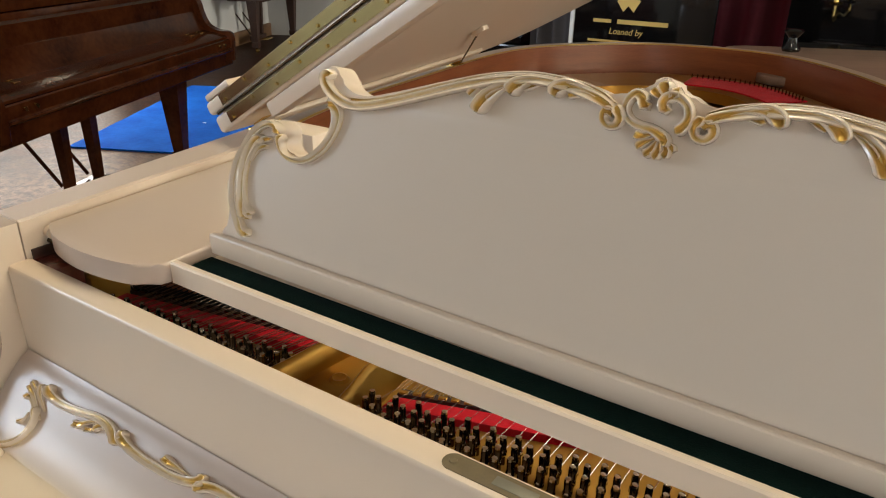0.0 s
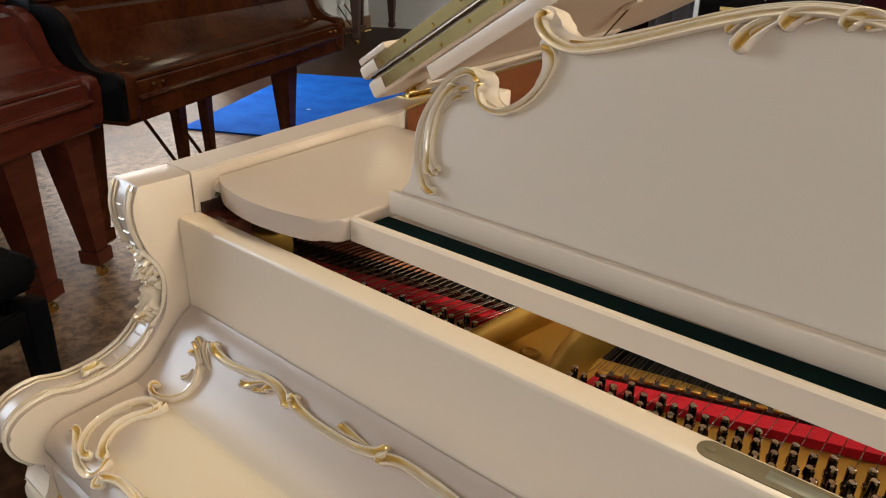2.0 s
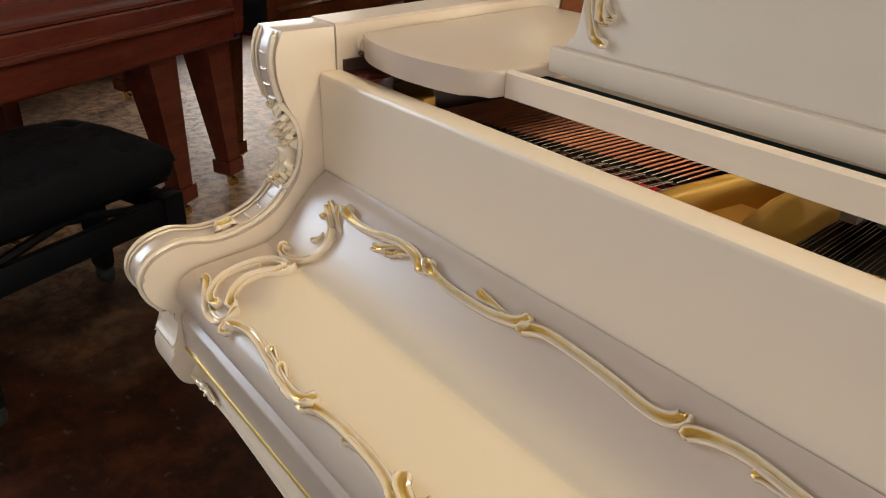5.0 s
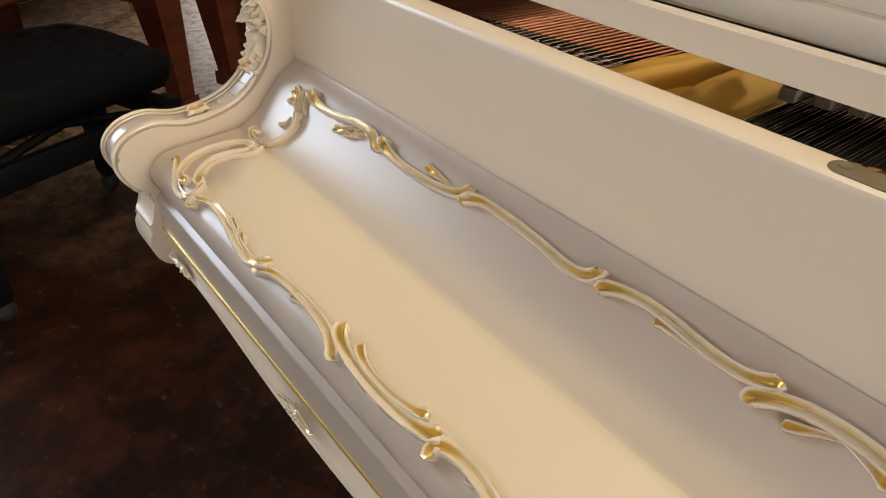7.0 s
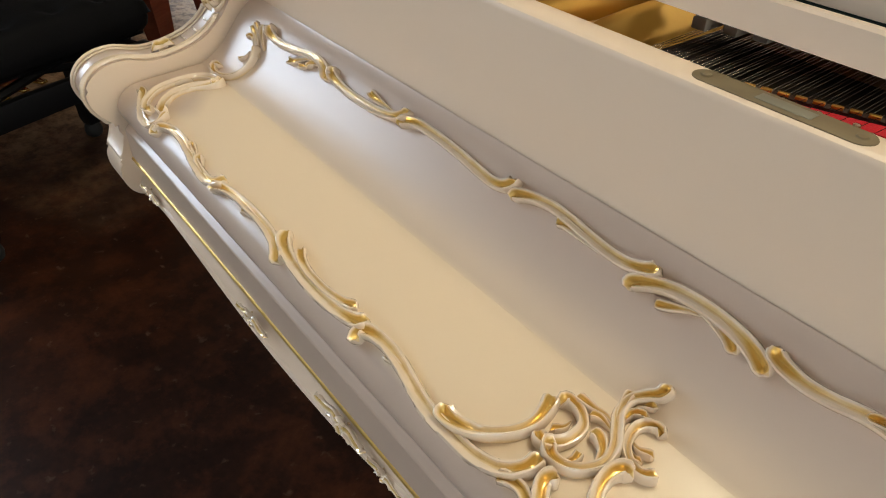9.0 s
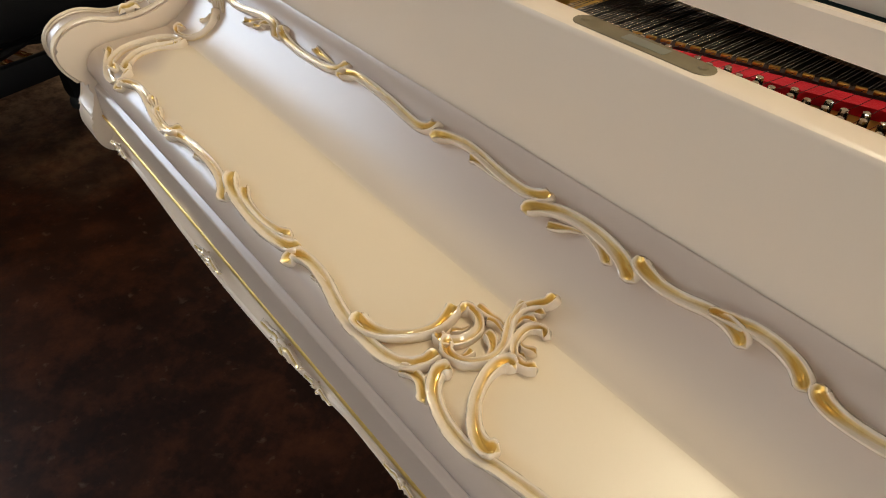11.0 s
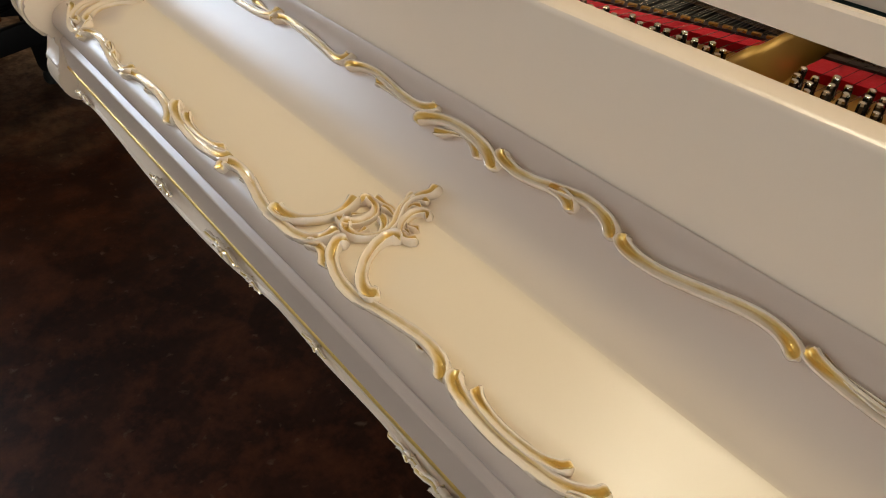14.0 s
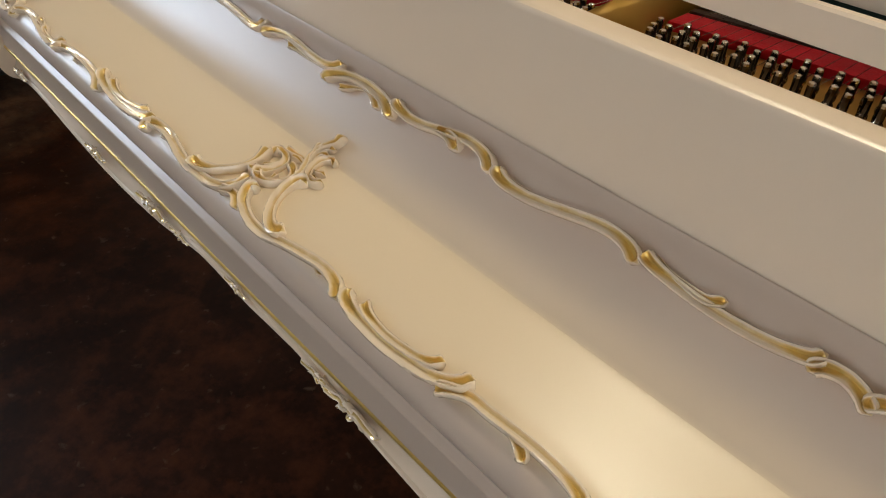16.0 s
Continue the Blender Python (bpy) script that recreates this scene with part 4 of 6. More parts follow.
scroll([(0.6990, 0.1240), (0.7082, 0.1278), (0.7183, 0.1249)], 0.003, leaf=True)
scroll([(0.7028, 0.1301), (0.7115, 0.1350), (0.7159, 0.1330)], 0.0026, leaf=True)
scroll([(0.7197, 0.1460), (0.7127, 0.1472), (0.7094, 0.1554), (0.7120, 0.1678), (0.7198, 0.1815), (0.7295, 0.1914), (0.7400, 0.1977), (0.7515, 0.1999), (0.7602, 0.1958)], 0.0056)

# key slip, gilt bead and scalloped apron
SLIP = [(-0.170, 0.7005), (-0.177, 0.7000), (-0.1800, 0.6975), (-0.1885, 0.6895), (-0.1895, 0.6875), (-0.1890, 0.6500), (-0.1700, 0.6500)]
part("key_slip", extrude_x(SLIP, 0.001, WIDE - 0.001, 1), taupe, piano, "", 20)
part("gilt_bead", tube([(0.001, -0.1885, 0.6475), (0.4, -0.1885, 0.6475), (1.0, -0.1885, 0.6475), (WIDE - 0.001, -0.1885, 0.6475)], 0.0026, 8), gilt_paint, piano, "thin gilded bead under the key slip")
scallop = curve([(0.0, 0.628), (0.07, 0.632), (0.10, 0.631), (0.15, 0.622), (0.20, 0.612), (0.283, 0.604), (0.36, 0.602), (0.449, 0.607), (0.541, 0.616), (0.62, 0.618), (0.72, 0.604)], 0.006)


def apron_bottom(x):
    return float(np.interp(abs(x - MID), scallop[:, 0], scallop[:, 1]))


rows = []
for x in np.linspace(0.001, WIDE - 0.001, 180):
    zb = apron_bottom(x)
    rows.append([(x, -0.187 + 0.010 * math.sin(math.pi * min(v * 1.1, 1)) * (0.645 - zb) / 0.05 - 0.002 * v, 0.6455 + (zb - 0.6455) * v) for v in np.linspace(0, 1, 9)] + [(x, -0.150, zb), (x, -0.150, 0.6455)])
apron = part("apron", strip(rows, closed_v=True), cream, piano, "scalloped apron with carved sprays", 50)
part("apron_edge", tube([(x, -0.188, apron_bottom(x)) for x in np.linspace(0.002, WIDE - 0.002, 200)], 0.0036, 8), cream, apron)
apron_face = Flat((0, -0.186, 0), (1, 0, 0), (0, 0, 1))


def spray(x, z, flip, size=1.0):
    """A small gilded leaf flourish lying along the apron's edge, with a bud in its middle."""
    f = -1 if flip else 1
    bm = bmesh.new()
    for pts, w, st, en in (
        ([(0.000, 0.003), (0.012 * f, 0.006), (0.026 * f, 0.001), (0.042 * f, 0.003)], 0.0032, 0, 0),
        ([(0.002 * f, -0.003), (0.012 * f, -0.001), (0.024 * f, -0.006)], 0.0030, 0, 0),
        ([(-0.002 * f, 0.002), (-0.012 * f, 0.005), (-0.024 * f, 0.000), (-0.036 * f, 0.002)], 0.0030, 0, 0),
        ([(-0.002 * f, -0.004), (-0.010 * f, -0.004), (-0.017 * f, -0.009)], 0.0028, 0, 0),
        ([(-0.004 * f, 0.007), (0.004 * f, 0.005), (0.006 * f, -0.003), (0.000, -0.008)], 0.0032, 1, 1),
    ):
        stroke(bm, apron_face, [(x + size * a, z + size * b) for a, b in pts], w=w * size, h=0.0050 * size, start=st, end=en, radius=0.0018, turn=150, gild=0.95, ends=(0.8, 0.45), even=0.7, lift=0.0045)
    bead(bm, apron_face, x, z, 0.0030 * size, 1.9, 0.4)
    part("carved_spray", bm, carving, apron, "", 40)


for x, z, flip, size in ((0.052, 0.622, False, 0.8), (0.326, 0.620, False, 0.85), (0.498, 0.629, True, 1.0), (0.557, 0.626, False, 0.6), (0.683, 0.636, True, 0.55), (0.823, 0.628, True, 0.65), (0.869, 0.627, False, 1.0), (1.074, 0.620, True, 0.85), (1.348, 0.622, True, 0.8)):
    spray(x, z, flip, size)

# side shelves beside the music desk
WING = curve([(0.000, 0.058), (0.040, 0.040), (0.095, 0.031), (0.150, 0.034), (0.195, 0.046), (0.216, 0.066)], 0.008)
wing_outline = [tuple(p) for p in WING] + [(0.217, 0.370), (-0.026, 0.374)]
for flip in (False, True):
    pts = [(WIDE - a, b) for a, b in wing_outline[::-1]] if flip else wing_outline
    shelf = part("side_shelf", prism(pts, lambda a, b, d: (a, b, 0.9665 - d), 0.025, 0.0045, 3), taupe, piano, "", 40)
    x = WIDE + 0.0 if flip else 0.0
    part("pivot_peg", tube([(x - 0.002 if not flip else x + 0.002, 0.058, 0.954), (x + (0.006 if not flip else -0.006), 0.058, 0.954)], 0.008, 12), cream, shelf)
    part("pivot_pin", tube([(x + (0.0 if not flip else -0.0), 0.054, 0.944), (x + (0.010 if not flip else -0.010), 0.054, 0.944)], 0.003, 8), steel, shelf)

# music desk: tray with green felt, rail, leaning panel with carved border
desk = part("desk_tray", extrude_x([(0.069, 0.9430), (0.069, 0.9655), (0.071, 0.9675), (0.077, 0.9675), (0.079, 0.9655), (0.079, 0.952), (0.150, 0.952), (0.150, 0.9430)], 0.2185, WIDE - 0.2185, 1), cream, piano, "", 25)
part("felt_strip", box(0.222, WIDE - 0.222, 0.0795, 0.1205, 0.9522, 0.9565, 0.001), green_felt, desk, "dark green felt lining the desk tray")
RAIL = [(0.1215, 0.9570), (0.1208, 0.9768), (0.1212, 0.9788), (0.1222, 0.9802), (0.1240, 0.9810), (0.1282, 0.9814), (0.1290, 0.9808), (0.1293, 0.9780), (0.1290, 0.9570)]
rail_bm = extrude_x(RAIL, 0.2225, WIDE - 0.2225, 1)
for v in rail_bm.verts:
    v.co.z -= 0.011 * (v.co.x - 0.55)  # the desk sits a little askew
part("desk_rail", rail_bm, cream, desk, "", 18)
TILT_D = radians(14.0)
desk_plane = Flat((0, 0.129, 0.975), (1, 0, 0), (0, math.sin(TILT_D), math.cos(TILT_D)))
DX = 0.690
half = [(0.2300, 0.0010), (0.2302, 0.0085), (0.2350, 0.0125), (0.2385, 0.0190), (0.2402, 0.0300), (0.2392, 0.0515), (0.2385, 0.0766), (0.2435, 0.0970), (0.2570, 0.1203), (0.2708, 0.1362), (0.2866, 0.1448), (0.3032, 0.1446), (0.3109, 0.1364), (0.3100, 0.1257), (0.3161, 0.1173), (0.3279, 0.1134), (0.3434, 0.1161), (0.3576, 0.1248), (0.3702, 0.1410), (0.3739, 0.1555), (0.3703, 0.1688), (0.3635, 0.1745), (0.3655, 0.1790), (0.3680, 0.1815), (0.3600, 0.1893), (0.3552, 0.1998), (0.3635, 0.2078), (0.3733, 0.2061), (0.3802, 0.1955), (0.3938, 0.1870), (0.4136, 0.1850), (0.4458, 0.1930), (0.4933, 0.2075), (0.532, 0.2187), (0.5586, 0.2237), (0.5894, 0.2260), (0.6097, 0.2245), (0.6345, 0.2205), (0.6530, 0.2150), (0.6624, 0.2187), (0.6702, 0.2237), (0.6797, 0.2245), (0.6816, 0.2310), (0.6874, 0.2337), (DX, 0.2340)]
edge = curve(half, 0.005)
desk_outline = [tuple(p) for p in edge] + [(2 * DX - a, b) for a, b in edge[-2::-1]]


def on_desk(a, b, d):
    pos, nor = desk_plane(a, b)
    return pos - nor * d


desk_panel = part("desk_panel", prism(desk_outline, on_desk, 0.028, 0.002), mid_glaze, desk, "shaped pearl-glazed cream music desk with a carved and gilded border", 35)


def border(points, w, m=1, leaf=False, **k):
    """One carved piece on the music desk, or its mirror image."""
    pts = points if m == 1 else [(2 * DX - a, b) for a, b in points]
    bm = ribbon(bmesh.new(), desk_plane, pts, w, 0.0050 + 1.35 * w, leaf=leaf, **k)
    part("carved_leaf" if leaf else "carved_border", bm, carving, desk_panel, "", 50)


for m in (1, -1):
    # side stem with its husks, pierced loop, horn and top sweep, plumes, volute
    border([(0.2789, 0.0184), (0.2647, 0.0247), (0.2508, 0.0477), (0.2476, 0.0722), (0.2513, 0.0922), (0.2611, 0.1122), (0.2741, 0.1312), (0.2897, 0.1406), (0.3030, 0.1397), (0.3106, 0.1327)], 0.0046, m)
    border([(0.2730, 0.0360), (0.2650, 0.0494), (0.2611, 0.0655), (0.2604, 0.0839), (0.2641, 0.1024), (0.2735, 0.1167), (0.2859, 0.1258)], 0.0052, m)
    border([(0.2638, 0.0981), (0.2724, 0.1123), (0.2831, 0.1212), (0.2976, 0.1259)], 0.0034, m, leaf=True)
    border([(0.2691, 0.0978), (0.2786, 0.1109), (0.2920, 0.1179)], 0.0028, m, leaf=True)
    border([(0.2628, 0.0658), (0.2685, 0.0501), (0.2794, 0.0406)], 0.0032, m, leaf=True)
    border([(0.2607, 0.0548), (0.2660, 0.0420), (0.2757, 0.0354)], 0.0028, m, leaf=True)
    border([(0.3130, 0.1330), (0.3109, 0.1245), (0.3156, 0.1148), (0.3259, 0.1101), (0.3418, 0.1106), (0.3570, 0.1178), (0.3716, 0.1310), (0.3815, 0.1481), (0.3842, 0.1633), (0.3779, 0.1711), (0.3698, 0.1717)], 0.0044, m)
    border([(0.3732, 0.2014), (0.3651, 0.1972), (0.3681, 0.1873), (0.3796, 0.1790), (0.3975, 0.1743), (0.4181, 0.1760), (0.4500, 0.1844), (0.4972, 0.1999), (0.5248, 0.2086), (0.5512, 0.2159), (0.5770, 0.2198), (0.5999, 0.2197), (0.6225, 0.2167), (0.6423, 0.2118), (0.6563, 0.2063)], 0.0056, m, tips=(0.9, 0.7), flip=True)
    border([(0.3966, 0.1795), (0.4172, 0.1812), (0.4491, 0.1894), (0.4963, 0.2047), (0.5239, 0.2132), (0.5505, 0.2195), (0.5763, 0.2233), (0.5991, 0.2236), (0.6215, 0.2214), (0.6413, 0.2168), (0.6564, 0.2102)], 0.0030, m, tips=(0.5, 0.5), flip=True)
    border([(0.5780, 0.2199), (0.5599, 0.2128), (0.5471, 0.2028), (0.5402, 0.1924), (0.5381, 0.1854)], 0.0064, m, leaf=True)
    border([(0.5449, 0.2147), (0.5348, 0.2093), (0.5266, 0.1988)], 0.0030, m, leaf=True)
    border([(0.5652, 0.2129), (0.5541, 0.2065), (0.5455, 0.1969)], 0.0032, m, leaf=True)
    border([(0.5958, 0.2224), (0.5799, 0.2183), (0.5701, 0.2121), (0.5663, 0.2043)], 0.0062, m, leaf=True)
    border([(0.5966, 0.2185), (0.5861, 0.2154), (0.5766, 0.2111)], 0.0030, m, leaf=True)
    border([(0.6356, 0.2174), (0.6181, 0.2192), (0.6082, 0.2149), (0.6063, 0.2076)], 0.0062, m, leaf=True)
    border([(0.6435, 0.2106), (0.6298, 0.2137), (0.6159, 0.2110)], 0.0034, m, leaf=True)
    border([(0.6566, 0.2089), (0.6623, 0.2012), (0.6602, 0.1944), (0.6536, 0.1930), (0.6485, 0.1975), (0.6492, 0.2032), (0.6542, 0.2035), (0.6550, 0.1993)], 0.0042, m)
# the shell, the cartouche and its drop
border([(0.6834, 0.2134), (0.6794, 0.2120), (0.6771, 0.2167), (0.6713, 0.2193), (0.6659, 0.2140), (0.6648, 0.2062), (0.6698, 0.1997), (0.6779, 0.1966), (0.6869, 0.1954), (0.6944, 0.1924), (0.6995, 0.1882), (0.6970, 0.1840)], 0.0046)
border([(0.6988, 0.2109), (0.6944, 0.2115), (0.6930, 0.2163), (0.6967, 0.2204), (0.7038, 0.2201), (0.7107, 0.2145), (0.7129, 0.2067), (0.7100, 0.1993), (0.7044, 0.1948)], 0.0046)
border([(0.6906, 0.2176), (0.6864, 0.2212), (0.6829, 0.2257)], 0.0044, leaf=True)
border([(0.6941, 0.2189), (0.6925, 0.2244), (0.6905, 0.2315)], 0.0062, leaf=True)
border([(0.6969, 0.2192), (0.6999, 0.2229), (0.7012, 0.2279)], 0.0044, leaf=True)
border([(0.6877, 0.1914), (0.6813, 0.1891), (0.6749, 0.1902)], 0.0040, leaf=True)
border([(0.6901, 0.1884), (0.6833, 0.1839), (0.6791, 0.1789)], 0.0038, leaf=True)
border([(0.6921, 0.1870), (0.6896, 0.1790), (0.6853, 0.1744)], 0.0038, leaf=True)
border([(0.6948, 0.1866), (0.6955, 0.1791), (0.6934, 0.1732)], 0.0040, leaf=True)
border([(0.6974, 0.1862), (0.7019, 0.1810), (0.7002, 0.1753)], 0.0038, leaf=True)
border([(0.6997, 0.1874), (0.7054, 0.1841), (0.7055, 0.1800)], 0.0030, leaf=True)

# under the desk: rails that the tray slides on, one end showing through the pierced loop
slide = part("desk_slide", box(0.140, 0.216, 0.30, 0.345, 0.9675, 1.058, 0.003), cream, piano, "cream block with a dark screw")
part("screw", tube([(0.196, 0.2995, 1.042), (0.196, 0.297, 1.042)], 0.004, 10), steel, slide)

# iron plate, pin field, strings
PLATE = 0.862
plate_outline = [(a + (0.02 if a < 0.6 else -0.02), min(b, 2.02)) for a, b in resampled(np.array([p for p in inner if p[1] > 0.40]), 60)]
plate = part("iron_plate", prism(plate_outline, lambda a, b, d: (a, b, PLATE - 0.008 - d), 0.012, 0.003), plate_gold, piano, "gold-bronzed cast-iron plate with struts", 30)


def bar_y(x):
    """The slanting line of the agraffes."""
    if x < 0.40:
        return 0.100 + 0.20 * (x - 0.06)
    if x < 0.83:
        return 0.139 + 0.34 * (x - 0.49) if x > 0.49 else 0.135
    return 0.252 + 0.15 * (x - 0.83)


def pin_y(x):
    """The back row of tuning pins."""
    if x < 0.40:
        return 0.066 + 0.128 * (x - 0.02)
    return float(np.interp(x, (0.47, 0.52, 0.57, 0.68, 0.78, 0.85, 0.87, 1.03, 1.35), (0.096, 0.106, 0.111, 0.122, 0.137, 0.147, 0.163, 0.187, 0.225)))


def band(name, x0, x1, f0, f1, top, deep, mat, label=""):
    xs = np.linspace(x0, x1, 14)
    pts = [(x, f0(x)) for x in xs] + [(x, f1(x)) for x in xs[::-1]]
    return part(name, prism(pts, lambda a, b, d: (a, b, top - d), deep, 0.0015), mat, plate, label, 40)


band("pin_field", 0.034, WIDE - 0.034, lambda x: 0.0305, lambda x: bar_y(x) + (0.036 if 0.40 < x < 0.57 else 0.003), PLATE - 0.008, 0.012, plate_gold)
# black sheet added to keep the space below the strings in shade
part("well_shade", box(0.004, WIDE - 0.004, 0.045, 0.412, 0.800, 0.806), black_wood, piano, "black sheet standing in for the shade under the strings")


def strut(points, w=0.009, top=0.895):
    """A cast rib with a rounded back, standing on the plate."""
    line = curve(points, 0.03)
    d = np.gradient(line, axis=0)
    d /= np.linalg.norm(d, axis=1)[:, None]
    rows = []
    for p, q in zip(line, d):
        n = np.array([-q[1], q[0]])
        rows.append([(*(p + n * w * c), PLATE - 0.010 + (top - PLATE + 0.010) * h) for c, h in ((-1.9, 0), (-1.2, 0.40), (-0.6, 0.82), (-0.28, 0.97), (0, 1), (0.28, 0.97), (0.6, 0.82), (1.2, 0.40), (1.9, 0))])
    part("strut", strip(rows), plate_gold, plate, "", 50)


strut([(0.366, 0.031), (0.374, 0.085), (0.384, 0.165), (0.43, 0.40), (0.50, 0.70)])
strut([(0.468, 0.031), (0.456, 0.088), (0.442, 0.165), (0.44, 0.40), (0.42, 0.95), (0.40, 1.30)])
strut([(0.848, 0.031), (0.837, 0.10), (0.834, 0.145), (0.836, 0.19), (0.80, 0.50), (0.74, 0.95)], 0.0065)
strut([(1.12, 0.031), (1.12, 0.15), (1.10, 0.50), (1.02, 0.80)])
strut([(0.22, 1.00), (0.42, 1.12), (0.66, 1.10), (0.90, 0.92)], 0.016, 0.880)
web = [(0.376, 0.0305), (0.462, 0.0305), (0.440, 0.20), (0.392, 0.20)]
part("web", prism(web, lambda a, b, d: (a, b, PLATE + 0.006 - d), 0.016, 0.004, 3), plate_gold, plate)
part("boss", lathe([(0.0, 0.0016), (0.006, 0.0018), (0.0075, 0.0030), (0.009, 0.0026), (0.011, 0.0)], 18, (0.414, 0.115, PLATE + 0.006)), plate_gold, plate)
part("boss", lathe([(0.0, 0.0030), (0.004, 0.0030), (0.007, 0.0015), (0.009, 0.0)], 18, (0.408, 0.075, PLATE + 0.006)), plate_gold, plate)
part("pin_block_end", box(0.001, 0.052, 0.0295, 0.062, 0.83, 0.9275, 0.001), mahogany, piano, "dark red wood pin-block end")
part("plate_horn", prism([(0.006, 0.066), (0.060, 0.0635), (0.073, 0.078), (0.074, 0.104), (0.050, 0.122), (0.006, 0.130)], lambda a, b, d: (a, b, 0.907 - d), 0.050, 0.006, 3), plate_gold, plate)
for x in (0.0006, WIDE - 0.0036):
    part("cheek_lining", box(x, x + 0.003, 0.0305, 0.402, 0.80, 0.9400), dark_wood, piano, "dark wood lining inside the cheek")


for x0, x1 in ((0.060, 0.362), (0.474, 0.826), (0.850, 1.340)):
    front = (lambda x: bar_y(x) - 0.024) if x0 < 0.8 else (lambda x: bar_y(x) - 0.038)
    band("felt", x0, x1, front, lambda x: bar_y(x) - 0.004, PLATE + (0.012 if x0 < 0.1 else 0.001), 0.012, red_felt, "bright red felt under the strings")
    band("agraffe_bar", x0, x1, bar_y, lambda x: bar_y(x) + 0.010, PLATE + 0.002 + (0.012 if x0 < 0.1 else 0), 0.014, dark_wood)
    if x0 < 0.8:
        agraffe = mesh_of("agraffe", box(-0.0046, 0.0046, 0.0005, 0.0055, 0.0022, 0.0050, 0.0006), plate_gold if x0 > 0.1 else steel)
        for k in range(int((x1 - x0) / 0.0128)):
            x = x0 + 0.008 + 0.0128 * k
            ob = new("agraffe", agraffe)
            ob.parent = plate
            ob.matrix_basis = pose(x, bar_y(x), PLATE + (0.012 if x0 < 0.1 else 0), 0, 0, 18 if x0 > 0.1 else 11)
part("felt", prism([(0.50, 0.78), (0.78, 1.02), (0.74, 1.10), (0.46, 0.86)], lambda a, b, d: (a, b, PLATE + 0.006 - d), 0.012, 0.002), red_felt, plate, "bright red felt under the strings")
# the flange round the tail, with red felt and hitch pins
tail = [p for p in inner if p[1] > 1.5 and p[0] < 0.76]
centre_t = np.array([0.27, 1.42])
ring = [tuple(p + (centre_t - p) * 0.06) for p in tail] + [tuple(p + (centre_t - p) * 0.42) for p in tail[::-1]]
part("tail_flange", prism(ring, lambda a, b, d: (a, b, 0.892 - d), 0.030, 0.005, 3), plate_gold, plate, "", 40)
felted = [p for p in tail if p[0] > 0.22 and p[0] < 0.66]
ring = [tuple(p + (centre_t - p) * 0.13) for p in felted] + [tuple(p + (centre_t - p) * 0.34) for p in felted[::-1]]
part("tail_felt", prism(ring, lambda a, b, d: (a, b, 0.8965 - d), 0.004, 0.001), red_felt, plate, "bright red felt round the tail of the plate")
hitch = mesh_of("hitch_pin", lathe([(0.002, 0.0), (0.002, 0.012), (0.001, 0.013)], 6), steel)
for p in resampled(np.array(felted), 26):
    q = p + (centre_t - p) * 0.16
    ob = new("hitch_pin", hitch)
    ob.parent = plate
    ob.matrix_basis = pose(q[0], q[1], 0.8966)

pin_bm = bmesh.new()
lathe([(0.0031, 0.0), (0.0031, 0.009), (0.0042, 0.010), (0.0045, 0.0125), (0.0042, 0.015), (0.0033, 0.016), (0.0033, 0.0275), (0.0028, 0.0296), (0.0012, 0.0303)], 8, bm=pin_bm)
pin_mesh = mesh_of("tuning_pin", pin_bm, steel)
# glints painted on the pins: brighter metal on heads and every third coil face
pin_mesh.materials.append(pin_glint)
for face in pin_mesh.polygons:
    if face.center.z > 0.0270 or 0.0095 < face.center.z < 0.0155 and face.index % 3 == 0:
        face.material_index = 1
columns = [(0.0812 + 0.0262 * k, "bass") for k in range(11)] + [(0.472 + 0.0255 * k, "tenor") for k in range(14)] + [(0.872 + 0.0255 * k, "treble") for k in range(19)]
string_bm, wound_bm = bmesh.new(), bmesh.new()
rnd = random.Random(4)


def string(bm, a, b, r):
    a, b = Vector(a), Vector(b)
    d = (b - a).normalized()
    s = d.cross(Vector((0, 0, 1))).normalized() * r
    u = Vector((0, 0, r))
    q = [[bm.verts.new(p + o) for o in (s, u, -s, -u)] for p in (a, b)]
    for k in range(4):
        bm.faces.new((q[0][k], q[0][(k + 1) % 4], q[1][(k + 1) % 4], q[1][k]))


STAGGER = [(0.0, 0.0), (0.0135, -0.006), (0.003, -0.013), (0.0165, -0.0195), (0.007, -0.028), (0.0205, -0.0345)]
for cx, section in columns:
    for j, (dx, dy) in enumerate(STAGGER[:4] if section == "bass" else STAGGER):
        base = PLATE - (0.0025 if section == "tenor" else 0.0055)
        x, y = cx + dx, pin_y(cx) + dy
        if y < 0.036:
            continue
        ob = new("tuning_pin", pin_mesh)
        ob.parent = plate
        ob.matrix_basis = pose(x, y, base + rnd.uniform(-0.001, 0.001), rnd.uniform(-2, 2), rnd.uniform(-2, 2), rnd.uniform(0, 90))
        if section == "bass":
            xb = x + 0.030
            yb = bar_y(xb) + 0.004
            string(string_bm, (x, y, base + 0.013), (xb, yb, 0.8805), 0.0007)
        else:
            y_bar = bar_y(x) + 0.004
            end = 1.0 - 0.45 * max(0, x - 0.5)
            if j < 2:
                string(string_bm, (x, y, base + 0.013), (x, y_bar, 0.8665), 0.0004)
            string(string_bm, (x, y_bar, 0.8665), (x - 0.02, end, 0.874), 0.0004)
for k in range(36):
    x = 0.060 + 0.0084 * k
    y = bar_y(x) + 0.004
    string(string_bm, (x, y, 0.8805), (x + 0.002, y + 0.016, 0.8810), 0.0006)
    string(wound_bm, (x + 0.002, y + 0.016, 0.8812), (x + 0.085, y + 0.72, 0.893), 0.0019 - 0.00002 * k)
tagged(part("string_set", string_bm, wire, plate, "", 0), "plain steel piano strings", kind="stuff")
